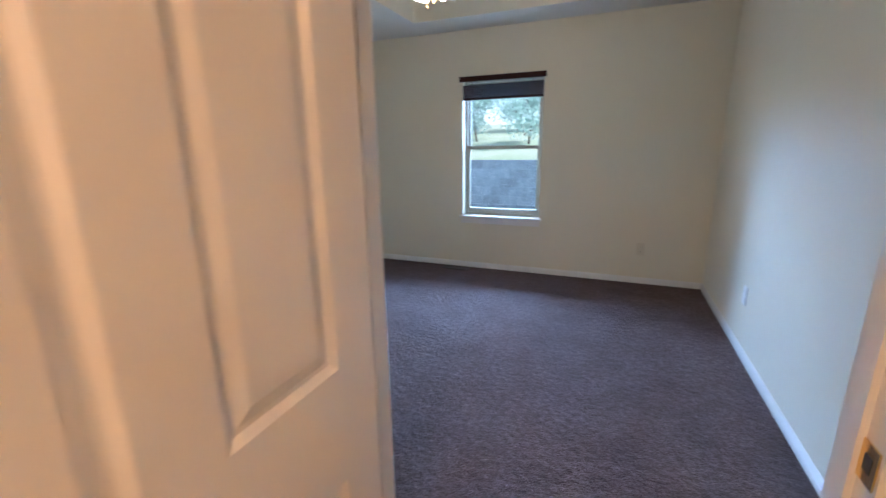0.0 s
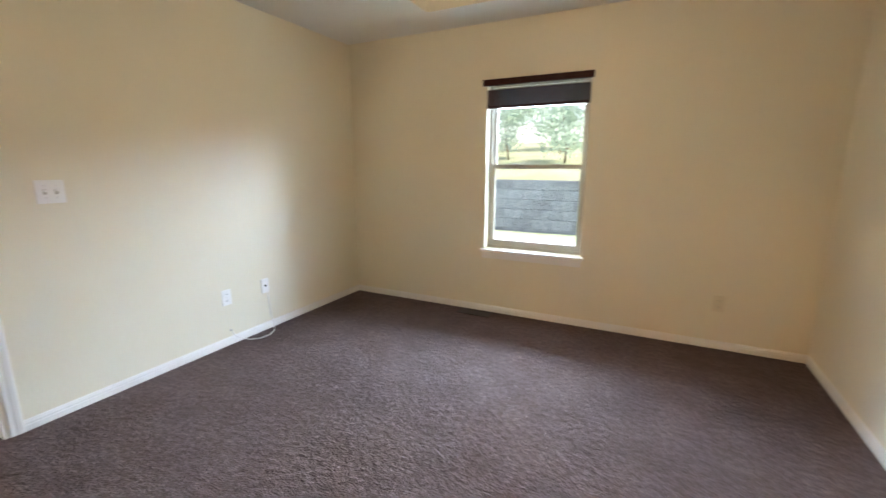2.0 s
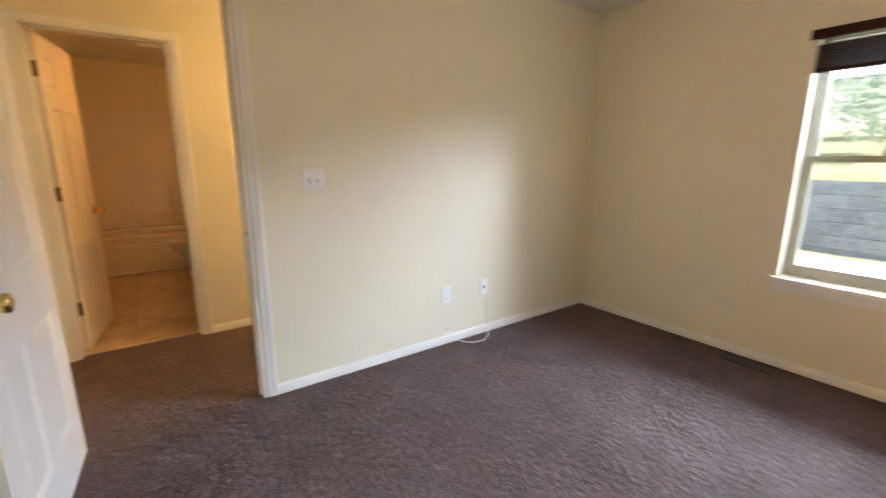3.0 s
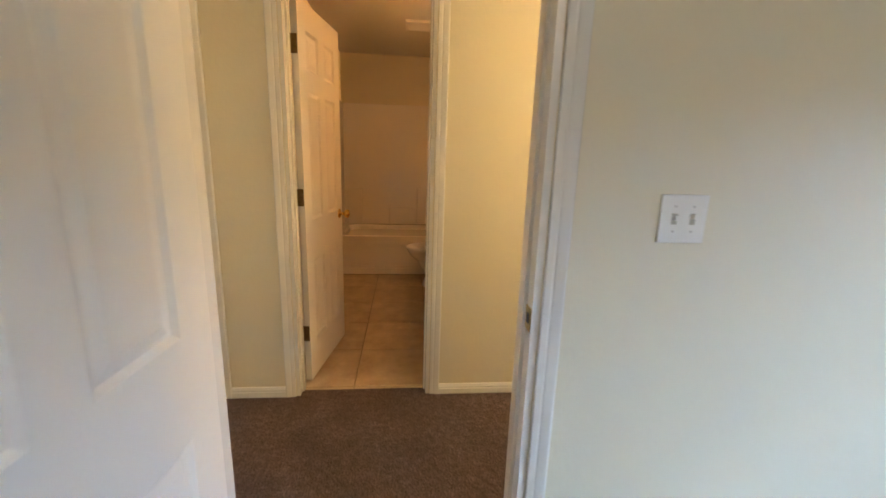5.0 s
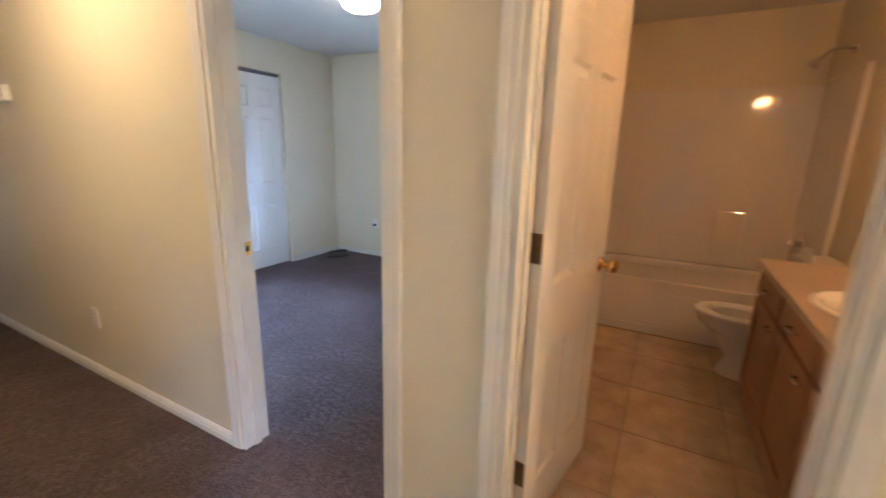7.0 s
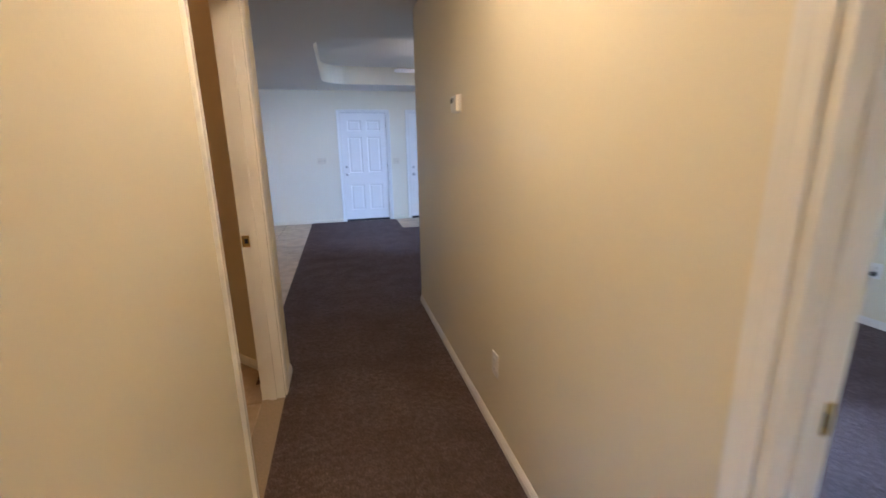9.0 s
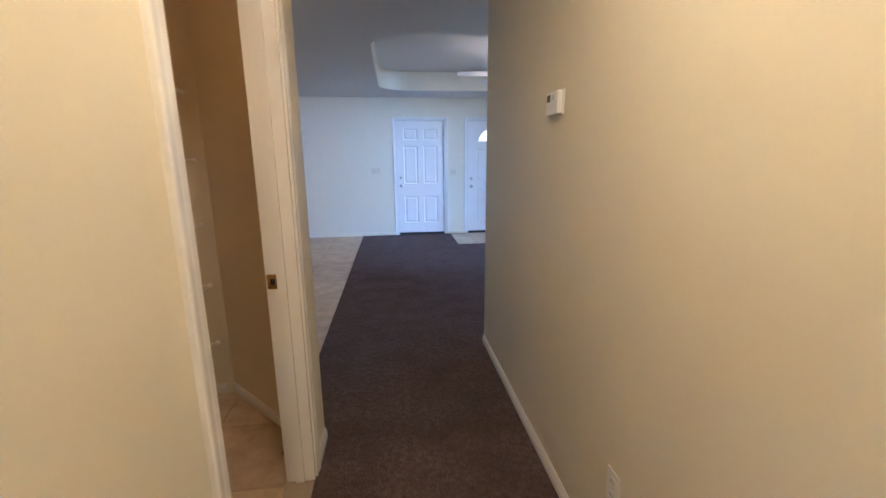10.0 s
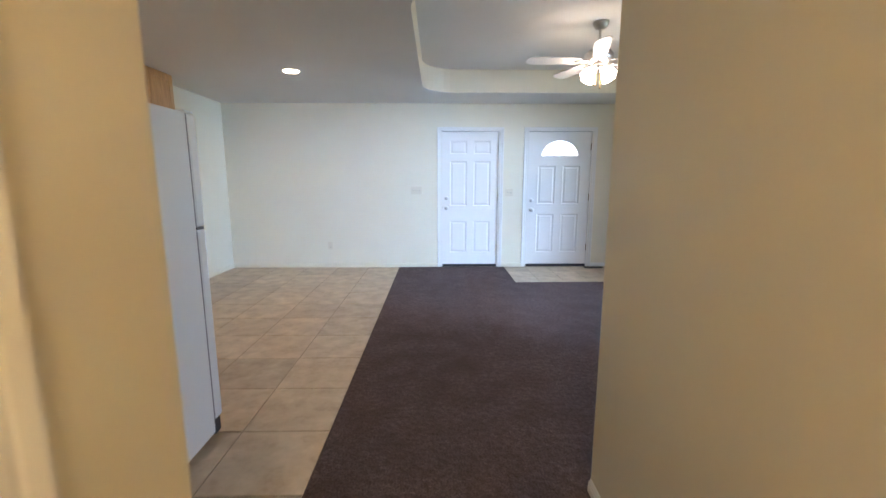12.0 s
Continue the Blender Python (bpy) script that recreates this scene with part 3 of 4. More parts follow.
for q in low:
    bm = bmesh.new()
    panel_rect(bm, *q, 0.0, -1)
    panel_rect(bm, *q, 0.035, 1)
    part("panel", bm, M_DOOR, FD).location.z = 0.012
rim = bmesh.new()
pts = [(fx + (fr + o) * math.cos(math.pi * k / 16), fz + (fr * 0.86 + o) * math.sin(math.pi * k / 16)) for o in (0.012, -0.012) for k in range(17)]
for k in range(16):
    a, b, c, d = pts[k], pts[k + 1], pts[17 + k + 1], pts[17 + k]
    for y0, y1 in ((0.035, 0.043),):
        rim.faces.new([rim.verts.new((x, y1, z)) for x, z in (a, b, c, d)])
        rim.faces.new([rim.verts.new(p) for p in ((a[0], y0, a[1]), (b[0], y0, b[1]), (b[0], y1, b[1]), (a[0], y1, a[1]))])
        rim.faces.new([rim.verts.new(p) for p in ((d[0], y0, d[1]), (c[0], y0, c[1]), (c[0], y1, c[1]), (d[0], y1, d[1]))])
box(rim, fx - fr - 0.012, fx + fr + 0.012, 0.0355, 0.043, fz - 0.012, fz + 0.012)
light_frame = part("light_frame", rim, M_DOOR, FD)
light_frame.location.z = 0.012
for a in (36, 72, 108, 144):
    r0, r1 = 0.08, fr * 0.93
    p0 = (fx + r0 * math.cos(radians(a)), 0.024, fz + r0 * math.sin(radians(a)) * 0.86)
    p1 = (fx + r1 * math.cos(radians(a)), 0.024, fz + r1 * math.sin(radians(a)) * 0.86)
    part("glazing_bar", tube([p0, p1], 0.006, 6), M_DOOR, light_frame)
part("glazing_bar", tube([(fx + 0.085 * math.cos(math.pi * k / 8), 0.024, fz + 0.075 * math.sin(math.pi * k / 8)) for k in range(9)], 0.006, 6), M_DOOR, light_frame)
pane = part("pane", loft(bmesh.new(), [[(x, y, z) for x, z in arc] for y in (0.014, 0.018)]), M_GLASS, light_frame)
pane.visible_shadow = False
for y, s in ((0.035, 1),):
    part("knob", turned([(r, s * e) for r, e in knob_profile()], 20, "y", (0.87, y, 0.875)), M_NICKEL, FD, "round satin metal door knob", smooth=True)
deadbolt(FD, 0.87, 1.015, 0.035)
for z in (0.30, 1.065, 1.81):
    part("hinge", turned([(0.010, z - 0.05), (0.010, z + 0.05)], 10, "z", (-0.003, 0.041, 0)), M_HINGE, FD, "brass butt hinge")
part("threshold_strip", boxes((0.0, 0.93, 0.0, 0.044, 0.0005, 0.040)), M_BLACK, FD, "black weather strip")

# closet doors of the west bedroom, with a shadowed track above
structure(mesh_object("closet_track", boxes((-3.51, -2.12, -3.40, -3.33, 2.062, 2.088)), M_GASKET), "dark grey metal track over the closet doors", "closet track")
door_leaf("closet_door", Matrix.Translation((-3.52, -3.375, 0)), 0.70, h=2.045, label="white six-panel sliding closet door, closed")
door_leaf("closet_door", Matrix.Translation((-2.81, -3.418, 0)), 0.70, h=2.045, label="white six-panel sliding closet door behind the first")
wall("wall_closet_back", CREAM, "x", WX, HW - 0.12, -4.0, -3.98)

# ---- windows ----


def window(name, m, w, z0, z1, rail, depth, label):
    """Opening from x 0 to w in its own space, the room's face at y 0, the wall's depth towards +y."""
    root = structure(empty(name, m), label, "window")
    f = 0.026
    y0, y1 = depth - 0.085, depth - 0.015
    part("window_frame", boxes((0, f, y0, y1, z0, z1), (w - f, w, y0, y1, z0, z1), (f, w - f, y0, y1, z1 - f, z1), (f, w - f, y0, y1, z0, z0 + f)), M_VINYL, root)
    s = 0.026
    for nm, za, zb, ya in (("upper_sash", rail - 0.012, z1 - f, y0 + 0.036), ("lower_sash", z0 + f, rail + 0.022, y0 + 0.006)):
        yb = ya + 0.028
        low = 0.046 if nm == "lower_sash" else s
        x0, x1 = f, w - f
        sash = part(nm, boxes((x0, x0 + s, ya, yb, za, zb), (x1 - s, x1, ya, yb, za, zb), (x0 + s, x1 - s, ya, yb, zb - s, zb), (x0 + s, x1 - s, ya, yb, za, za + low)), M_VINYL, root)
        glass = part("pane", boxes((x0 + s, x1 - s, (ya + yb) / 2 - 0.002, (ya + yb) / 2 + 0.002, za + low, zb - s)), M_GLASS, sash)
        glass.visible_shadow = False
        if nm == "lower_sash":
            for k in (0.3, 0.7):
                part("sash_lock", boxes((w * k - 0.03, w * k + 0.03, ya - 0.006, ya - 0.0005, zb - 0.012, zb + 0.004), bevel=0.002), M_VINYL, sash)
    part("window_sill", boxes((-0.035, w + 0.022, -0.035, y0, z0 - 0.028, z0 - 0.001), bevel=0.004), M_TRIM, root)
    part("apron", boxes((-0.02, w + 0.008, -0.013, -0.0005, z0 - 0.085, z0 - 0.029), bevel=0.003), M_TRIM, root)
    return root


window("window_1", Matrix.Translation((1.415, AN, 0)), 0.817, 0.58, 1.96, 1.285, 0.16, "single-hung tan vinyl window with white sill")
wb = Matrix.Translation((WX, -2.13, 0)) @ Matrix.Rotation(radians(90), 4, "Z")
window("window_2", wb, 0.86, 0.60, 2.10, 1.36, 0.16, "single-hung tan vinyl window with white sill")
# the next two windows are never in view, added to admit cool light
window("window_3", Matrix.Translation((WX, -6.8, 0)) @ Matrix.Rotation(radians(90), 4, "Z"), 2.4, 0.5, 2.1, 1.3, 0.16, "wide unseen vinyl living room window added for daylight")
window("window_4", Matrix.Translation((WX, 2.2, 0)) @ Matrix.Rotation(radians(90), 4, "Z"), 1.0, 0.6, 2.0, 1.3, 0.16, "unseen vinyl window added for daylight in the far bedroom")


def blind(m, w, top, slats, bottom, label):
    root = tagged(empty("window_blind", m), label, "window blind")
    part("valance", boxes((-0.03, w + 0.02, -0.030, -0.012, top - 0.05, top), bevel=0.003), M_BLIND, root)
    part("head_rail", boxes((0.0, w, -0.011, 0.03, top - 0.045, top - 0.004)), M_BLIND, root)
    for k, (z, tilt) in enumerate(slats):
        bm = boxes((0.004, w - 0.004, -0.024, 0.024, -0.0014, 0.0014))
        s = part("slat", bm, M_BLIND, root)
        s.matrix_local = Matrix.Translation((0, 0.012, z)) @ Matrix.Rotation(radians(tilt), 4, "X")
    part("bottom_rail", boxes((0.002, w - 0.002, -0.014, 0.038, bottom, bottom + 0.018), bevel=0.003), M_BLIND, root)
    for x in (0.10, w - 0.10):
        part("ladder_cord", tube([(x, -0.016, bottom + 0.01), (x, -0.016, top - 0.04)], 0.0018, 6), M_BLIND, root)
    for x in (0.04, 0.055):
        part("lift_cord", tube([(x, -0.034, top - 0.045), (x + 0.01, -0.036, bottom - 0.05)], 0.0015, 6), M_BLIND, root)
    return root


blind(Matrix.Translation((1.415, AN - 0.002, 0)), 0.817, 1.985, [(1.783 + 0.0066 * k, 2.0 * math.sin(3 * k)) for k in range(19)], 1.762, "dark brown wooden blind drawn up to the top")
blind(Matrix.Translation((WX + 0.002, -2.13, 0)) @ Matrix.Rotation(radians(90), 4, "Z"), 0.86, 2.14, [(1.62 + 0.0085 * k, 0) for k in range(7)] + [(1.69 + 0.036 * k, 58) for k in range(12)], 1.59, "dark brown wooden blind half lowered with open slats")

# ---- lamps ----


def dome_lamp(x, y, label, z=CEIL, glow=None):
    root = tagged(empty("ceiling_light", Matrix.Translation((x, y, z))), label, "ceiling lamp")
    part("base", turned([(0.155, 0.0), (0.158, -0.018), (0.150, -0.026)], 32), M_NICKEL, root, smooth=True)
    part("diffuser", turned([(0.148, -0.026), (0.142, -0.052), (0.120, -0.078), (0.080, -0.096), (0.035, -0.104), (0.005, -0.106)], 32), glow or M_DOME, root, "lit frosted glass dome", smooth=True)
    part("finial", turned([(0.012, -0.104), (0.010, -0.116), (0.003, -0.120)], 12), M_NICKEL, root)
    return root


dome_lamp(-2.84, -1.64, "lit round frosted dome lamp on the bedroom ceiling", glow=M_DOME_COOL)
dome_lamp(-0.64, 2.40, "lit round frosted dome lamp on the hall ceiling")
dome_lamp(-0.58, -1.70, "lit round frosted dome lamp on the hall ceiling", glow=M_DOME_EVEN)
dome_lamp(0.70, -2.55, "lit round frosted dome lamp on the pantry ceiling", glow=M_DOME_DIM)
dome_lamp(2.85, -1.0, "lit round frosted dome lamp on the entry ceiling", glow=M_DOME_AMBER)


def ceiling_fan(x, y, top, label, turn=0.0, drop=0.16, glow=None):
    root = tagged(empty("ceiling_fan", pose(x, y, top, 0, 0, turn)), label, "ceiling fan")
    part("canopy", turned([(0.070, 0.0), (0.068, -0.02), (0.045, -0.055), (0.020, -0.065)], 28), M_NICKEL, root, "nickel ceiling canopy", smooth=True)
    part("down_rod", turned([(0.012, -0.06), (0.012, -drop)], 14), M_NICKEL, root)
    z = -drop
    part("motor", turned([(0.03, z), (0.095, z - 0.012), (0.125, z - 0.045), (0.125, z - 0.085), (0.095, z - 0.115), (0.055, z - 0.125)], 32), M_NICKEL, root, "rounded nickel motor housing", smooth=True)
    for k in range(5):
        m = Matrix.Rotation(radians(72 * k + 10), 4, "Z") @ Matrix.Translation((0, 0, z - 0.10)) @ Matrix.Rotation(radians(11), 4, "X")
        bm = bmesh.new()
        out = [(0.17, -0.045), (0.24, -0.060), (0.48, -0.068), (0.60, -0.066), (0.645, -0.045), (0.655, 0.0), (0.645, 0.045), (0.60, 0.066), (0.48, 0.068), (0.24, 0.060), (0.17, 0.045)]
        loft(bm, [[(px, py, -0.003) for px, py in out], [(px, py, 0.003) for px, py in out]])
        b = part("blade", bm, M_FANWOOD, root, "white fan blade")
        b.matrix_local = m
        iron = part("blade_iron", boxes((0.10, 0.22, -0.018, 0.018, -0.009, -0.0035), bevel=0.002), M_NICKEL, b)
    zl = z - 0.125
    part("light_hub", turned([(0.050, zl), (0.062, zl - 0.03), (0.05, zl - 0.06), (0.015, zl - 0.075)], 24), M_NICKEL, root, smooth=True)
    for k in range(4):
        a = radians(90 * k + 35)
        m = Matrix.Translation((0.075 * math.cos(a), 0.075 * math.sin(a), zl - 0.045)) @ Matrix.Rotation(a, 4, "Z") @ Matrix.Rotation(radians(-38), 4, "Y")
        sh = part("shade", turned([(0.022, 0.0), (0.030, -0.015), (0.046, -0.050), (0.058, -0.085), (0.060, -0.100), (0.040, -0.098), (0.010, -0.096)], 22), glow or M_LAMP, root, "lit frosted glass bell shade", smooth=True)
        sh.matrix_local = m
        part("arm", tube([(-0.02, 0, 0.012), (0.0, 0, 0.004)], 0.014, 10), M_NICKEL, sh)
    for px, ln in ((0.02, 0.17), (-0.02, 0.20)):
        ch = part("pull_chain", tube([(px, 0.01, zl - 0.07), (px, 0.01, zl - ln)], 0.0015, 6), M_BRASS, root)
        part("chain_ball", turned([(0.002, zl - ln + 0.004), (0.008, zl - ln - 0.004), (0.008, zl - ln - 0.012), (0.002, zl - ln - 0.018)], 10, "z", (px, 0.01, 0)), M_BRASS, ch)
    return root


ceiling_fan(1.87, 1.98, CEIL + 0.26, "ceiling fan with white blades and lit glass shades", 20, 0.27)
ceiling_fan(-1.965, -6.45, CEIL + 0.28, "ceiling fan with white blades and lit glass shades in the tray", -10, 0.225, M_LAMP_SOFT)
ceiling_fan(-2.80, 3.05, CEIL, "ceiling fan with lit glass shades in the far bedroom", 40, 0.14, M_LAMP_SOFT)


def recessed(x, y):
    root = tagged(empty("recessed_light", Matrix.Translation((x, y, CEIL))), "lit recessed can light with white ring", "ceiling lamp")
    part("ring", turned([(0.092, 0.0), (0.092, -0.004), (0.076, -0.006), (0.074, -0.001)], 32, cap=False), M_PLASTIC, root)
    part("lens", turned([(0.073, -0.002), (0.060, -0.0045), (0.004, -0.006)], 32), M_CAN, root, "lit frosted lens", smooth=True)


recessed(0.98, -7.02)
recessed(2.1, -4.70)

# vanity light on the bathroom's north wall
vl = tagged(empty("vanity_light", Matrix.Translation((-2.05, 1.458, 1.98))), "brass bathroom light bar with lit globes", "wall lamp")
part("bar", boxes((-0.30, 0.30, -0.028, 0.0, -0.055, 0.055), bevel=0.006), M_BRASS, vl)
for x in (-0.2, 0.0, 0.2):
    part("globe", turned([(0.010, 0.0), (0.028, -0.010), (0.040, -0.032), (0.040, -0.050), (0.028, -0.072), (0.005, -0.082)], 20, "y", (x, -0.029, 0)), M_VAN, vl, "lit frosted glass globe", smooth=True)

# ---- outside ----


def ground_height(x, y):
    h = -0.16 + 0.09 * min(1.0, max(0.0, (y - 4.2) / 2.0))
    if y > 8.9:
        h = 0.93 + 0.11 * (y - 8.9) * min(1.0, 40.0 / (y + 20))
    return h


bm = bmesh.new()
xs = [-400, -150, -60, -30, -18, -12, -8, -5, -2, 0, 2, 4, 6, 9, 13, 20, 35, 80, 200, 400]
ys = [-400, -150, -60, -30, -15, -9.5, -4, 0, 4.2, 6, 7.5, 8.86, 9.02, 10, 11.5, 13, 15, 18, 22, 28, 40, 80, 200, 400]
grid = [[bm.verts.new((x, y, ground_height(x, y) + 0.06 * noise.noise(Vector((x * 0.7, y * 0.7, 0))) * (y > 9.5))) for x in xs] for y in ys]
for a, b in zip(grid, grid[1:]):
    for i in range(len(xs) - 1):
        bm.faces.new((a[i], a[i + 1], b[i + 1], b[i]))
g = structure(mesh_object("ground", bm, M_GRASS, smooth=True), "pale dry lawn and bare slope behind the house", "ground")


def rock_block(w, h, d, seed):
    rnd = random.Random(seed)
    bm = bmesh.new()
    box(bm, 0.002, w - 0.002, 0.0, d, 0.002, h - 0.002)
    for v in bm.verts:
        if v.co.y < 0.01:
            v.co.y -= rnd.uniform(0.0, 0.025)
    return bm


blocks = structure(empty("retaining_wall", Matrix.Translation((0, 8.86, -0.2))), "grey split-face block retaining wall behind the house", "retaining wall")
part("wall_core", boxes((-14, 12, 0.13, 0.22, 0.0, 1.08)), M_BLOCK, blocks)
kinds = []
for s in range(4):
    kinds.append(mesh_object("block", rock_block(0.409, 0.199, 0.13, s), M_BLOCK, blocks).data)
made = [o for o in blocks.children if o.name.startswith("block")]
for o in made:
    bpy.data.objects.remove(o)
rnd = random.Random(5)
for r in range(6):
    for k in range(22):
        x = -5.0 + 0.41 * k + (0.2 if r % 2 else 0.0)
        o = new("block", kinds[rnd.randrange(4)])
        o.parent = blocks
        o.location = (x, rnd.uniform(-0.012, 0.004), 0.2 * r)


def tree(x, y, h, seed, spread, low, label):
    rnd = random.Random(seed)
    z0 = ground_height(x, y) - 0.05
    root = tagged(empty("tree", Matrix.Translation((x, y, z0))), label, "tree")
    trunk = bmesh.new()
    limbs = []
    rings = []
    for k in range(7):
        t = k / 6
        rings.append((0.014 * h * (1 - 0.8 * t), (0.15 * math.sin(3 * t + seed), 0.12 * math.sin(2 * t), h * 0.8 * t)))
    loft(trunk, [[(p[0] + r * math.cos(a * math.pi / 4), p[1] + r * math.sin(a * math.pi / 4), p[2]) for a in range(8)] for r, p in rings])
    for k in range(9):
        a = rnd.uniform(0, 6.28)
        z = h * rnd.uniform(low, 0.80)
        ln = spread * rnd.uniform(0.5, 0.95)
        tip = Vector((ln * math.cos(a), ln * math.sin(a), z + ln * 0.4))
        limbs.append(tip)
        part("limb", tube([(0, 0, z), tuple(tip * 0.5 + Vector((0, 0, z * 0.5))), tuple(tip)], 0.004 * h, 5), M_BARK, root)
    part("trunk", trunk, M_BARK, root, smooth=True)
    verts, faces = [], []
    for k in range(int(1100 + 2600 * spread)):
        tip = limbs[rnd.randrange(len(limbs))] if rnd.random() < 0.75 else Vector((0, 0, h * rnd.uniform(low + 0.15, 1.0)))
        c = tip + Vector((rnd.gauss(0, 0.28), rnd.gauss(0, 0.28), rnd.gauss(0, 0.20))) * spread * 0.8
        s = rnd.uniform(0.03, 0.07)
        q = Euler((rnd.uniform(0, 6), rnd.uniform(0, 6), rnd.uniform(0, 6))).to_matrix()
        n = len(verts)
        for px, py, pz in ((-s, 0, 0), (0, -0.45 * s, 0.1 * s), (s, 0, 0), (0, 0.45 * s, 0.1 * s)):
            verts.append(c + q @ Vector((px, py, pz)))
        faces.append((n, n + 1, n + 2, n + 3))
    me = bpy.data.meshes.new("crown")
    me.from_pydata([tuple(v) for v in verts], [], faces)
    me.materials.append(M_LEAF)
    crown = new("crown", me)
    crown.parent = root
    return root


for x, y, h, s, sp, low in ((0.30, 12.6, 2.5, 1, 1.15, 0.12), (-1.6, 13.8, 2.4, 3, 1.1, 0.10), (-0.5, 17.5, 3.8, 7, 1.7, 0.10), (-4.2, 19.0, 4.2, 8, 1.9, 0.12), (4.8, 16.5, 5.0, 2, 2.0, 0.36), (-6.0, 17.0, 3.6, 4, 1.5, 0.30), (7.5, 15.0, 4.5, 6, 1.9, 0.36)):
    tree(x, y, h, s, sp, low, "leafy green tree on the slope behind the house")

# ---- small fittings on the walls ----


def on_wall(x, y, z, facing):
    """Own space: the plate lies in x and z, its face looks along -y; facing: degrees of turn about z."""
    return Matrix.Translation((x, y, z)) @ Matrix.Rotation(radians(facing), 4, "Z")


def outlet(m, label="white duplex wall outlet", kind="duplex", plate=None):
    root = tagged(empty("wall_outlet", m), label, "outlet")
    part("plate", boxes((-0.036, 0.036, -0.006, 0.0, -0.058, 0.058), bevel=0.0025), plate or M_PLASTIC, root)
    if kind == "duplex":
        for z in (-0.024, 0.024):
            s = part("socket", turned([(0.0165, -0.0062), (0.0165, -0.0078), (0.003, -0.008)], 18, "y", (0, 0, z)), plate or M_PLASTIC, root)
            part("slot", boxes((-0.0075, -0.0055, -0.0086, -0.0081, z - 0.004, z + 0.006), (0.0055, 0.0075, -0.0086, -0.0081, z - 0.004, z + 0.006)), M_BLACK, s)
        part("screw", turned([(0.003, -0.0062), (0.003, -0.0072), (0.0005, -0.0074)], 8, "y"), M_NICKEL, root)
    elif kind == "jack":
        part("jack", boxes((-0.008, 0.008, -0.009, -0.0062, -0.008, 0.008)), M_BLACK, root, "small black cable jack")
    return root


def switch_plate(m, gangs, label, paint=None):
    paint = paint or M_PLASTIC
    root = tagged(empty("light_switch", m), label, "light switch")
    w = 0.036 + 0.023 * (gangs - 1)
    part("plate", boxes((-w, w, -0.006, 0.0, -0.058, 0.058), bevel=0.0025), paint, root)
    for g in range(gangs):
        x = (g - (gangs - 1) / 2) * 0.046
        t = part("toggle", boxes((x - 0.005, x + 0.005, -0.018, -0.0062, -0.002 + 0.004 * (g % 2), 0.010 + 0.004 * (g % 2)), bevel=0.001), paint, root)
        part("toggle_slot", boxes((x - 0.0065, x + 0.0065, -0.0068, -0.0061, -0.013, 0.013)), M_VINYL, root)
        for z in (-0.030, 0.030):
            part("screw", turned([(0.0028, -0.0062), (0.0028, -0.0072), (0.0005, -0.0073)], 8, "y", (x, 0, z)), M_NICKEL, root)
    return root


E_FACE, W_FACE, N_FACE, S_FACE = 90, -90, 180, 0   # the way a plate looks
switch_plate(on_wall(0.0, 1.417, 1.175, E_FACE), 2, "white double toggle switch beside the bedroom door")
outlet(on_wall(0.0, 2.30, 0.36, E_FACE))
outlet(on_wall(0.0, 2.64, 0.36, E_FACE), "white wall plate with a cable jack", "jack")
outlet(on_wall(AX, 2.58, 0.37, W_FACE))
outlet(on_wall(3.197, AN, 0.335, S_FACE), "almond duplex outlet on the window wall", plate=M_ALMOND)
outlet(on_wall(HW, -2.22, 0.37, E_FACE))
outlet(on_wall(WX, -2.66, 0.42, E_FACE), "white wall outlet with a black plug")
outlet(on_wall(1.115, LS, 0.335, N_FACE), "almond duplex outlet on the far wall", plate=M_ALMOND)
switch_plate(on_wall(-0.205, LS, 1.17, N_FACE), 3, "almond triple toggle switch beside the garage door", M_ALMOND)
switch_plate(on_wall(-1.60, LS, 1.14, N_FACE), 2, "almond double toggle switch between the doors", M_ALMOND)
plug = tagged(mesh_object("power_plug", boxes((WX + 0.009, WX + 0.045, -2.675, -2.645, 0.385, 0.415), bevel=0.006), M_BLACK), "small black plug in the wall outlet", "plug")

# thermostat
th = tagged(empty("thermostat", on_wall(HW, -2.83, 1.59, E_FACE)), "white wall thermostat with a small dark display", "thermostat")
part("body", boxes((-0.056, 0.056, -0.028, -0.006, -0.042, 0.042), bevel=0.005), M_PLASTIC, th)
part("back_plate", boxes((-0.060, 0.060, -0.006, 0.0, -0.046, 0.046), bevel=0.002), M_PLASTIC, th)
part("display", boxes((-0.046, -0.012, -0.0295, -0.0278, 0.006, 0.032)), M_BLACK, th, "dark display")
part("button", boxes((0.004, 0.028, -0.0305, -0.0278, 0.010, 0.030), bevel=0.001), M_NICKEL, th)
for z in (-0.012, -0.026):
    part("button_row", boxes((-0.044, 0.040, -0.0295, -0.0278, z - 0.003, z + 0.003)), M_PLASTIC, th)

# loose cable at the baseboard
bm = tube([(0.008, 2.655, 0.30), (0.012, 2.66, 0.20), (0.016, 2.665, 0.10), (0.045, 2.66, 0.05), (0.09, 2.62, 0.008), (0.13, 2.54, 0.006), (0.12, 2.46, 0.006), (0.075, 2.40, 0.010), (0.035, 2.36, 0.030), (0.018, 2.33, 0.055), (0.004, 2.315, 0.09)], 0.0035, 8)
tagged(mesh_object("loose_cable", bm, M_WIRE, smooth=True), "white coaxial cable looping on the carpet", "cable")
tagged(mesh_object("cable_grommet", turned([(0.009, 0.0), (0.009, 0.006), (0.003, 0.009)], 12, "x", (0.0, 2.312, 0.105)), M_NICKEL), "small metal cable fitting on the wall", "cable fitting")

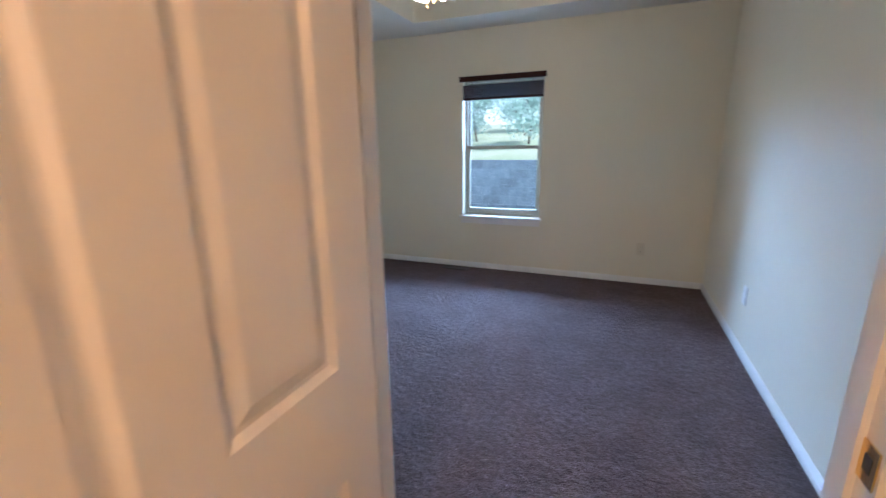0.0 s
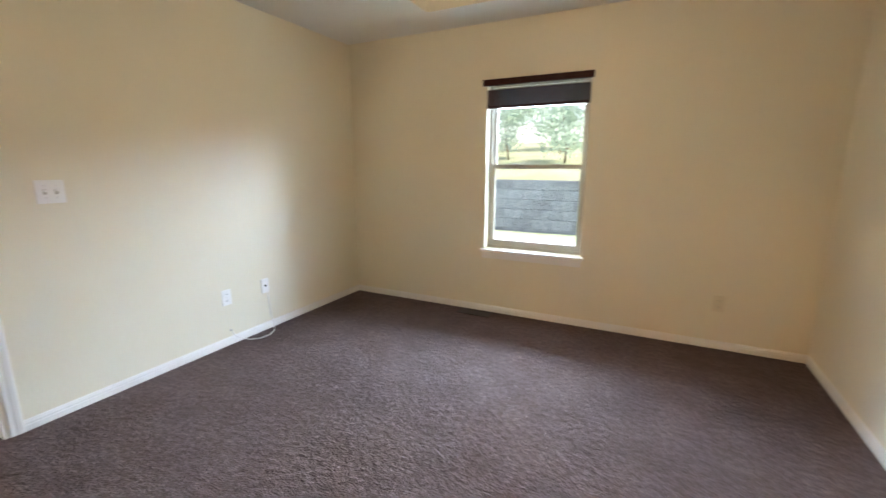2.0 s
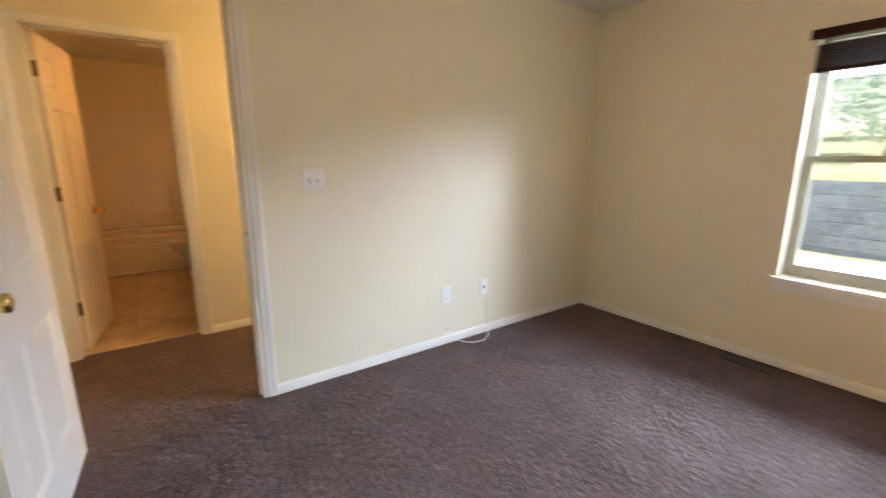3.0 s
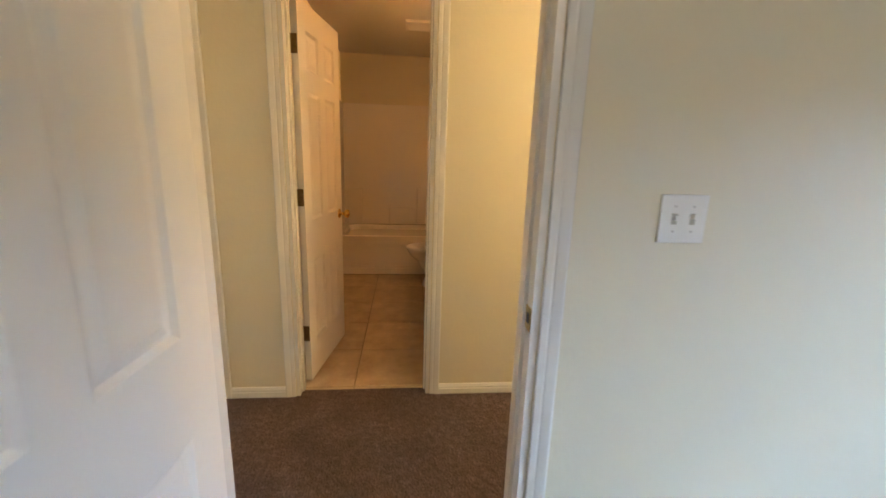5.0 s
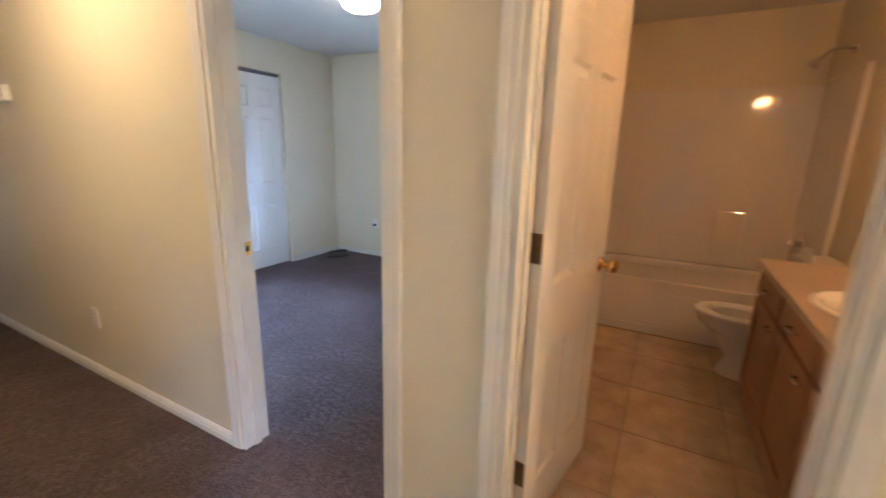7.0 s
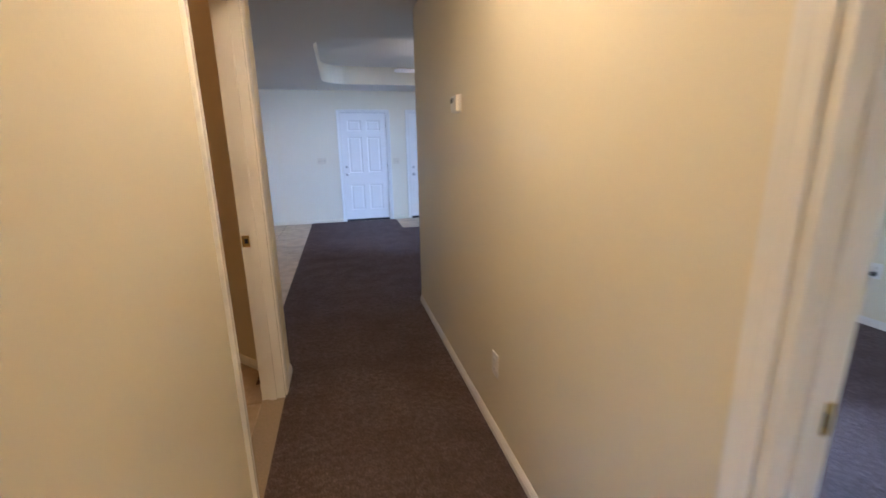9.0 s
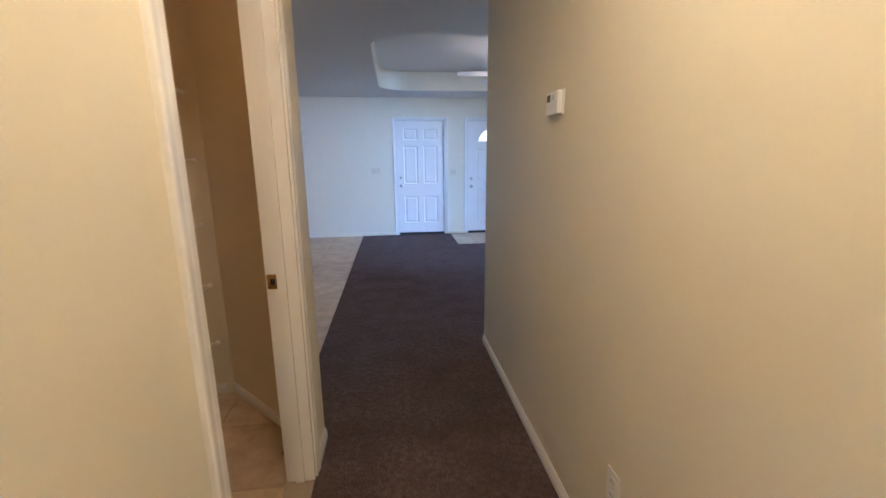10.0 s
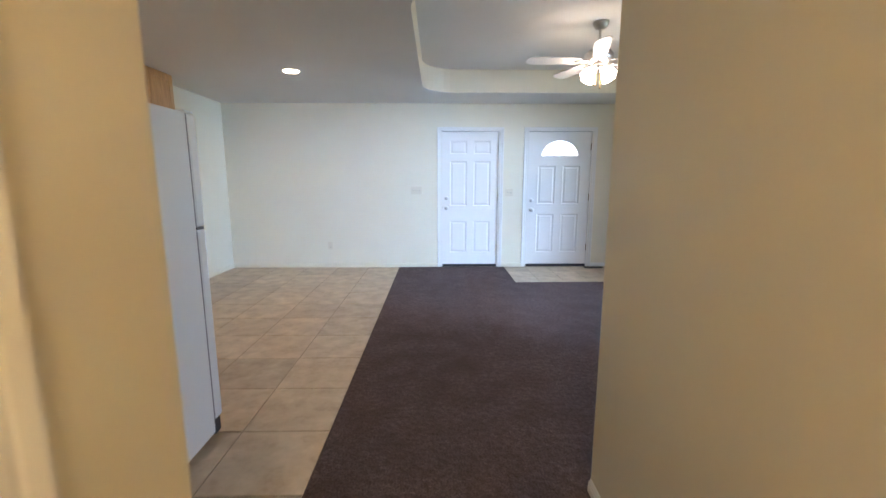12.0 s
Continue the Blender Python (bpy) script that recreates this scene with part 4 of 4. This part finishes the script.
# black cable coil in the west bedroom
pts = []
for k in range(70):
    a = k * 0.33
    r = 0.15 + 0.03 * math.sin(k * 0.37) + 0.012 * math.sin(k * 1.7)
    pts.append((-4.09 + r * 1.15 * math.cos(a), -3.08 + r * 0.8 * math.sin(a), 0.006 + 0.006 * (k % 9) / 9 + 0.0002 * k))
tagged(mesh_object("cable_coil", tube(pts, 0.009, 6), M_BLACK, smooth=True), "coiled black cable lying on the carpet", "cable")

# floor registers


def floor_register(x, y, w, d, label):
    root = tagged(empty("floor_vent", Matrix.Translation((x, y, 0.0))), label, "floor vent")
    part("frame", boxes((-w / 2, w / 2, -d / 2, -d / 2 + 0.014, 0.0005, 0.007), (-w / 2, w / 2, d / 2 - 0.014, d / 2, 0.0005, 0.007), (-w / 2, -w / 2 + 0.014, -d / 2 + 0.014, d / 2 - 0.014, 0.0005, 0.007), (w / 2 - 0.014, w / 2, -d / 2 + 0.014, d / 2 - 0.014, 0.0005, 0.007)), M_VENT, root)
    part("backing", boxes((-w / 2 + 0.014, w / 2 - 0.014, -d / 2 + 0.014, d / 2 - 0.014, 0.0004, 0.0015)), M_BLACK, root)
    n = 14
    for k in range(n):
        x0 = -w / 2 + 0.02 + k * (w - 0.04) / n
        part("slat", boxes((x0, x0 + 0.007, -d / 2 + 0.014, d / 2 - 0.014, 0.0016, 0.006)), M_VENT, root)
    return root


floor_register(1.37, 3.72, 0.30, 0.125, "dark brown metal floor register in the carpet")
floor_register(-2.90, -8.70, 0.28, 0.10, "dark metal floor register beside the front door")

# ---- pantry ----
for z in (1.73, 1.385, 1.03, 0.68, 0.325):
    root = tagged(empty("wire_shelf", Matrix.Translation((0.0, 0.0, z))), "white coated wire shelf on the pantry wall", "shelf", group="pantry shelves")
    x0, x1, yb, yf = 0.54, 1.335, -3.60, -3.31
    part("back_rod", tube([(x0, yb, 0), (x1, yb, 0)], 0.0045, 6), M_WIRE, root)
    part("front_rod", tube([(x0, yf, 0), (x1, yf, 0)], 0.004, 6), M_WIRE, root)
    part("lip_rod", tube([(x0, yf + 0.004, -0.028), (x1, yf + 0.004, -0.028)], 0.004, 6), M_WIRE, root)
    part("middle_rod", tube([(x0, (yb + yf) / 2, -0.004), (x1, (yb + yf) / 2, -0.004)], 0.0035, 6), M_WIRE, root)
    me = tube([(0, yb, 0.004), (0, yf, 0.004), (0, yf + 0.004, -0.028)], 0.0016, 5)
    first = part("cross_wire", me, M_WIRE, root)
    first.location.x = x0 + 0.01
    k = 1
    while x0 + 0.01 + k * 0.0254 < x1:
        o = new("cross_wire", first.data)
        o.parent = root
        o.location.x = x0 + 0.01 + k * 0.0254
        k += 1
    for x in (x0 + 0.02, 0.95):
        part("wall_clip", boxes((x - 0.008, x + 0.008, -3.6195, -3.592, -0.008, 0.010), bevel=0.002), M_PLASTIC, root)
for x in (0.572, 1.118):
    root = tagged(empty("shelf_pole", Matrix.Translation((x, -3.302, 0.0))), "white metal pole holding the wire shelves", "shelf pole", group="pantry poles")
    part("pole", turned([(0.008, 0.0005), (0.008, CEIL - 0.0005)], 12), M_WIRE, root)
    for z in (1.72, 1.375, 1.02, 0.67, 0.315):
        part("pole_clip", boxes((-0.009, 0.009, -0.012, 0.010, z - 0.012, z + 0.012), bevel=0.002), M_PLASTIC, root)

# ---- kitchen ----
fr = tagged(empty("refrigerator", Matrix.Translation((0.642, -4.59, 0))), "white top-freezer refrigerator standing against the pantry wall", "refrigerator")
part("body", boxes((0.0, 0.75, 0.085, 0.79, 0.03, 1.625), bevel=0.010), M_FRIDGE, fr)
part("freezer_door", boxes((0.004, 0.746, 0.0, 0.072, 1.095, 1.625), bevel=0.014), M_FRIDGE, fr)
part("fridge_door", boxes((0.004, 0.746, 0.0, 0.072, 0.09, 1.080), bevel=0.014), M_FRIDGE, fr)
part("gasket", boxes((0.005, 0.745, 0.0725, 0.0845, 0.095, 1.075), (0.005, 0.745, 0.0725, 0.0845, 1.10, 1.62), (0.006, 0.744, 0.012, 0.0724, 1.0815, 1.0935)), M_GASKET, fr, "dark rubber gasket")
part("kick_plate", boxes((0.01, 0.74, 0.02, 0.075, 0.012, 0.082)), M_BLACK, fr)
for z0, z1 in ((1.13, 1.42), (0.70, 1.05)):
    part("handle", boxes((0.69, 0.715, -0.035, -0.001, z0, z1), bevel=0.008), M_FRIDGE, fr)
part("hinge_cap", boxes((0.01, 0.07, 0.01, 0.075, 1.626, 1.638), bevel=0.004), M_FRIDGE, fr)
for x in (0.05, 0.70):
    for y in (0.12, 0.74):
        part("foot", turned([(0.018, 0.0), (0.018, 0.03)], 12, "z", (x, y, 0)), M_BLACK, fr)


def wall_cabinet(m, w, label):
    """Hangs on a wall behind y 0.31; the doors look along -y."""
    root = tagged(empty("wall_cabinet", m), label, "cabinet", group="kitchen wall cabinets")
    part("body", boxes((0.0, w, 0.02, 0.31, 0.0, 0.90)), M_MAPLE, root)
    for x in (0.008, w / 2 + 0.004):
        dw = w / 2 - 0.012
        d = part("cabinet_door", boxes((x, x + 0.055, 0.0, 0.019, 0.01, 0.89), (x + dw - 0.055, x + dw, 0.0, 0.019, 0.01, 0.89), (x + 0.055, x + dw - 0.055, 0.0, 0.019, 0.01, 0.07), (x + 0.055, x + dw - 0.055, 0.0, 0.019, 0.83, 0.89)), M_MAPLE, root)
        part("door_panel", boxes((x + 0.056, x + dw - 0.056, 0.007, 0.0195, 0.071, 0.829), bevel=0.003), M_MAPLE, d)
    return root


for y in (-7.20, -6.43, -5.66):
    wall_cabinet(Matrix.Translation((LE - 0.312, y + 0.76, 1.515)) @ Matrix.Rotation(radians(-90), 4, "Z"), 0.75, "light maple kitchen wall cabinet under the ceiling")

# ---- bathroom ----
TX, TR = -3.56, 0.432     # tub front, rim height
tub = tagged(empty("bathtub", Matrix.Translation((0, 0, 0))), "white acrylic bathtub with a panelled apron", "bathtub")
part("apron", boxes((TX, TX + 0.035, 0.004, 1.456, 0.001, TR - 0.055)), M_ACRYL, tub)
part("apron_panel", boxes((TX + 0.0355, TX + 0.042, 0.10, 1.36, 0.10, TR - 0.10), bevel=0.006), M_ACRYL, tub)
part("apron_foot", boxes((TX + 0.0355, TX + 0.052, 0.004, 1.456, 0.001, 0.07), bevel=0.006), M_ACRYL, tub)


def rounded(cx, cy, a, b, z, r, n=6):
    pts = []
    for sx, sy, a0 in ((1, 1, 0), (-1, 1, 90), (-1, -1, 180), (1, -1, 270)):
        for k in range(n + 1):
            t = radians(a0 + 90 * k / n)
            pts.append((cx + sx * (a - r) + r * math.cos(t), cy + sy * (b - r) + r * math.sin(t), z))
    return pts


cx, cy, hx, hy = (WX + TX) / 2 + 0.02, 0.73, (TX - WX) / 2 + 0.018, 0.726
bm = loft(bmesh.new(), [rounded(cx, cy, hx, hy, TR - 0.055, 0.02), rounded(cx, cy, hx + 0.004, hy, TR - 0.01, 0.025), rounded(cx, cy, hx - 0.006, hy - 0.006, TR, 0.03), rounded(cx, cy, hx - 0.075, hy - 0.08, TR, 0.12), rounded(cx, cy, hx - 0.09, hy - 0.095, TR - 0.02, 0.13), rounded(cx, cy, hx - 0.13, hy - 0.17, 0.12, 0.14), rounded(cx, cy, hx - 0.17, hy - 0.22, 0.09, 0.12)])
part("basin", bm, M_ACRYL, tub, smooth=False)

sr = tagged(empty("shower_surround", Matrix.Translation((0, 0, 0))), "glossy white moulded shower surround with shelves", "shower surround")
ST = 1.87
part("back_panel", boxes((WX + 0.001, WX + 0.022, 0.003, 1.457, TR + 0.001, ST), bevel=0.004), M_ACRYL, sr)
part("side_panel", boxes((WX + 0.0225, TX + 0.03, 0.001, 0.020, TR + 0.001, ST), bevel=0.004), M_ACRYL, sr)
part("side_panel", boxes((WX + 0.0225, TX + 0.03, 1.440, 1.459, TR + 0.001, ST), bevel=0.004), M_ACRYL, sr)
part("front_flange", boxes((TX + 0.0305, TX + 0.075, 1.432, 1.459, TR - 0.02, ST + 0.01), bevel=0.008), M_ACRYL, sr)
part("front_flange", boxes((TX + 0.0305, TX + 0.075, 0.001, 0.028, TR - 0.02, ST + 0.01), bevel=0.008), M_ACRYL, sr)
# moulded ledge in steps along the back
part("ledge", boxes((WX + 0.0225, WX + 0.045, 0.57, 0.905, TR + 0.003, 0.645), bevel=0.01), M_ACRYL, sr)
part("ledge", boxes((WX + 0.0225, WX + 0.05, 0.91, 1.12, TR + 0.003, 0.90), bevel=0.01), M_ACRYL, sr)
part("ledge", boxes((WX + 0.0225, WX + 0.045, 0.06, 0.24, TR + 0.003, 0.87), bevel=0.006), M_ACRYL, sr)

sh = tagged(empty("wall_shower", Matrix.Translation((-3.86, 1.459, 2.02))), "chrome shower head on a bent arm", "shower head")
part("arm", tube([(0, -0.001, 0), (0, -0.06, 0.012), (0, -0.12, 0.0), (0, -0.16, -0.04)], 0.010, 10), M_CHROME, sh, smooth=True)
part("flange", turned([(0.030, -0.001), (0.028, -0.008), (0.012, -0.012)], 20, "y"), M_CHROME, sh)
hd = part("head", turned([(0.012, 0.0), (0.016, -0.02), (0.036, -0.055), (0.038, -0.068), (0.010, -0.070)], 22), M_CHROME, sh, smooth=True)
hd.matrix_local = Matrix.Translation((0, -0.155, -0.036)) @ Matrix.Rotation(radians(-38), 4, "X")
vv = tagged(empty("tub_valve", Matrix.Translation((-3.98, 1.439, 0.73))), "chrome tub valve with a lever handle", "tap")
part("plate", turned([(0.080, -0.001), (0.078, -0.008), (0.03, -0.014)], 26, "y"), M_CHROME, vv, smooth=True)
part("handle", turned([(0.020, -0.0145), (0.026, -0.04), (0.030, -0.07), (0.020, -0.085), (0.003, -0.087)], 20, "y"), M_CHROME, vv, smooth=True)
sp = tagged(mesh_object("tub_spout", tube([(-3.90, 1.4385, 0.56), (-3.90, 1.37, 0.56), (-3.90, 1.31, 0.545), (-3.90, 1.29, 0.52)], 0.024, 12), M_CHROME, smooth=True), "chrome bathtub spout on the surround", "tap")

# toilet, its back to the north wall
to = tagged(empty("toilet", Matrix.Translation((-3.13, 1.45, 0.0))), "white porcelain toilet with the lid raised", "toilet")


def oval(cy, a, bf, bb, z, n=28):
    pts = []
    for k in range(n):
        t = 2 * math.pi * k / n
        s = math.sin(t)
        pts.append((a * math.cos(t), cy + (bb if s > 0 else bf) * s, z))
    return pts


part("pedestal", loft(bmesh.new(), [oval(-0.34, 0.105, 0.17, 0.25, 0.001), oval(-0.34, 0.098, 0.16, 0.25, 0.04), oval(-0.33, 0.086, 0.13, 0.24, 0.14), oval(-0.35, 0.090, 0.14, 0.22, 0.22), oval(-0.40, 0.125, 0.175, 0.22, 0.275), oval(-0.425, 0.160, 0.213, 0.22, 0.325), oval(-0.43, 0.178, 0.232, 0.22, 0.375)], cap=False), M_PORC, to, smooth=True)
bm = loft(bmesh.new(), [oval(-0.43, 0.178, 0.232, 0.22, 0.3755), oval(-0.43, 0.181, 0.236, 0.22, 0.388), oval(-0.43, 0.130, 0.175, 0.14, 0.388), oval(-0.43, 0.118, 0.160, 0.13, 0.33), oval(-0.42, 0.08, 0.11, 0.09, 0.20), oval(-0.41, 0.04, 0.05, 0.05, 0.10), oval(-0.41, 0.002, 0.002, 0.002, 0.098)], cap=False)
part("bowl", bm, M_PORC, to, smooth=False)
bm = loft(bmesh.new(), [oval(-0.43, 0.183, 0.238, 0.21, 0.3895), oval(-0.43, 0.186, 0.242, 0.21, 0.402), oval(-0.43, 0.178, 0.234, 0.205, 0.410), oval(-0.43, 0.118, 0.165, 0.125, 0.408), oval(-0.43, 0.112, 0.158, 0.12, 0.3895)], cap=False)
part("seat", bm, M_PLASTIC, to, "white plastic toilet seat", smooth=True)
part("tank", boxes((-0.215, 0.215, -0.185, -0.008, 0.39, 0.74), bevel=0.02), M_PORC, to)
part("tank_lid", boxes((-0.225, 0.225, -0.195, -0.003, 0.741, 0.775), bevel=0.010), M_PORC, to)
lid = part("lid", loft(bmesh.new(), [oval(0.20, 0.18, 0.20, 0.225, -0.006), oval(0.20, 0.18, 0.20, 0.225, 0.006)]), M_PLASTIC, to)
lid.matrix_local = Matrix.Translation((0, -0.205, 0.43)) @ Matrix.Rotation(radians(86), 4, "X")
part("flush_lever", boxes((-0.17, -0.10, -0.205, -0.186, 0.66, 0.675), bevel=0.004), M_CHROME, to)

# vanity
VX0, VX1, VY, VT = -2.825, -1.30, 1.018, 0.82
va = tagged(empty("vanity_cabinet", Matrix.Translation((0, 0, 0))), "oak bathroom vanity cabinet with drawers and doors", "vanity")
part("body", boxes((VX0 + 0.015, VX1, VY + 0.021, 1.456, 0.10, VT - 0.034)), M_OAK, va)
part("toe_kick", boxes((VX0 + 0.02, VX1, VY + 0.035, 1.456, 0.001, 0.099)), M_OAK, va)
span = (VX1 - VX0 - 0.015) / 3
for k in range(3):
    x0 = VX0 + 0.015 + k * span + 0.012
    x1 = x0 + span - 0.024
    dr = part("drawer_front", boxes((x0, x1, VY + 0.001, VY + 0.0205, 0.645, 0.765), bevel=0.005), M_OAK, va)
    part("drawer_pull", tube([(x0 + span / 2 - 0.05, VY + 0.001, 0.705), (x0 + span / 2 - 0.045, VY - 0.022, 0.705), (x0 + span / 2 + 0.02, VY - 0.022, 0.705), (x0 + span / 2 + 0.025, VY + 0.001, 0.705)], 0.005, 8), M_CHROME, dr, "small metal pull", smooth=True)
    d = part("cabinet_door", boxes((x0, x0 + 0.055, VY + 0.001, VY + 0.0205, 0.125, 0.625), (x1 - 0.055, x1, VY + 0.001, VY + 0.0205, 0.125, 0.625), (x0 + 0.055, x1 - 0.055, VY + 0.001, VY + 0.0205, 0.125, 0.18), (x0 + 0.055, x1 - 0.055, VY + 0.001, VY + 0.0205, 0.57, 0.625)), M_OAK, va)
    part("door_panel", boxes((x0 + 0.056, x1 - 0.056, VY + 0.009, VY + 0.020, 0.181, 0.569), bevel=0.003), M_OAK, d)
    part("door_pull", tube([(x1 - 0.04, VY + 0.0005, 0.58), (x1 - 0.045, VY - 0.02, 0.58), (x1 - 0.10, VY - 0.02, 0.58), (x1 - 0.105, VY + 0.0005, 0.58)], 0.005, 8), M_CHROME, d, "small metal pull", smooth=True)
top = tagged(empty("countertop", Matrix.Translation((0, 0, 0))), "beige laminate vanity top on the cabinet", "countertop")
SX, SY, SR = -2.07, 1.235, 0.205
bm = bmesh.new()
ring = [(SX + SR * math.cos(2 * math.pi * k / 32), SY + 0.165 * math.sin(2 * math.pi * k / 32)) for k in range(32)]
frame_pts = []
for k in range(32):
    c, s = math.cos(2 * math.pi * k / 32), math.sin(2 * math.pi * k / 32)
    m = max(abs(c), abs(s))
    px, py = c / m, s / m
    frame_pts.append((SX + px * ((VX1 - SX) if px > 0 else (SX - VX0)), SY + py * ((1.438 - SY) if py > 0 else (SY - VY + 0.02))))
for z in (VT - 0.033, VT):
    a = [bm.verts.new((*p, z)) for p in ring]
    b = [bm.verts.new((*p, z)) for p in frame_pts]
    for k in range(32):
        j = (k + 1) % 32
        bm.faces.new((a[k], a[j], b[j], b[k]))
    if z < VT:
        la, lb = a, b
for k in range(32):
    j = (k + 1) % 32
    bm.faces.new((la[k], la[j], a[j], a[k]))
    bm.faces.new((lb[k], lb[j], b[j], b[k]))
part("slab", bm, M_COUNTER, top)
part("backsplash", boxes((VX0, VX1, 1.4385, 1.4575, VT - 0.03, VT + 0.09), bevel=0.004), M_COUNTER, top)


def sink_ring(a, b, z):
    return [(SX + a * math.cos(2 * math.pi * k / 32), SY + b * math.sin(2 * math.pi * k / 32), z) for k in range(32)]


sk = tagged(mesh_object("sink", loft(bmesh.new(), [sink_ring(0.20, 0.160, VT - 0.02), sink_ring(0.232, 0.190, VT + 0.001), sink_ring(0.228, 0.186, VT + 0.010), sink_ring(0.205, 0.163, VT + 0.012), sink_ring(0.185, 0.145, VT - 0.005), sink_ring(0.16, 0.12, VT - 0.09), sink_ring(0.06, 0.05, VT - 0.135)]), M_PORC, smooth=True), "oval white porcelain sink set in the vanity top", "sink")

# exhaust fan grille
ev = tagged(empty("exhaust_vent", Matrix.Translation((-3.08, 0.88, CEIL))), "white slotted exhaust fan grille on the bathroom ceiling", "ceiling vent")
part("frame", boxes((-0.13, 0.13, -0.13, -0.105, -0.022, -0.0005), (-0.13, 0.13, 0.105, 0.13, -0.022, -0.0005), (-0.13, -0.105, -0.105, 0.105, -0.022, -0.0005), (0.105, 0.13, -0.105, 0.105, -0.022, -0.0005)), M_PLASTIC, ev)
part("backing", boxes((-0.105, 0.105, -0.105, 0.105, -0.004, -0.0005)), M_VENT, ev)
for k in range(9):
    part("slat", boxes((-0.10 + k * 0.0235, -0.088 + k * 0.0235, -0.105, 0.105, -0.020, -0.0045)), M_PLASTIC, ev)

# ---- tiled floors ----
TILE_MESHES = {}


def tile_mesh(w, d, thick):
    key = (round(w, 3), round(d, 3), thick)
    if key not in TILE_MESHES:
        bm = bmesh.new()
        g, b = 0.003, 0.003
        lo = [(g, g), (w - g, g), (w - g, d - g), (g, d - g)]
        hi = [(g + b, g + b), (w - g - b, g + b), (w - g - b, d - g - b), (g + b, d - g - b)]
        loft(bm, [[(x, y, -thick) for x, y in lo], [(x, y, -b) for x, y in lo], [(x, y, 0.0) for x, y in hi]])
        me = bpy.data.meshes.new("tile")
        bmesh.ops.recalc_face_normals(bm, faces=bm.faces)
        bm.to_mesh(me)
        bm.free()
        me.materials.append(M_TILE)
        TILE_MESHES[key] = me
    return TILE_MESHES[key]


def tiled(name, label, x0, x1, y0, y1, gx, gy, size, keep=None, z=-0.003):
    """Tiles on a grid through (gx, gy), cut at the edges of the field."""
    root = structure(empty(name, Matrix.Translation((0, 0, z))), label, "floor")
    def cuts(lo, hi, g):
        k = math.floor((lo - g) / size) + 1
        out = [lo]
        while g + k * size < hi - 0.02:
            if g + k * size > lo + 0.02:
                out.append(g + k * size)
            k += 1
        return out + [hi]
    xs, ys = cuts(x0, x1, gx), cuts(y0, y1, gy)
    for a, b in zip(xs, xs[1:]):
        for c, d in zip(ys, ys[1:]):
            if keep and not keep((a + b) / 2, (c + d) / 2):
                continue
            o = new("tile", tile_mesh(b - a, d - c, 0.0105))
            o.parent = root
            o.location = (a, c, 0)
    return root


SLATE = "beige square ceramic floor tiles with dark grout"
tiled("floor_bath", SLATE, TX + 0.054, -1.215, 0.0, 1.46, -1.71, 0.48, 0.463)
tiled("floor_kitchen", SLATE, 0.068, LE, LS, -3.62, 0.535, -5.02, 0.463)
tiled("floor_pantry", SLATE, 0.0, 1.35, -3.62, -1.90, 0.455, -3.26, 0.463)
tiled("floor_front_entry", SLATE, -3.2, -1.54, LS, -7.80, -1.54, -7.80, 0.333)
carpet("floor_carpet_living_west", PILE, (WX, -3.2, LS, -7.80))
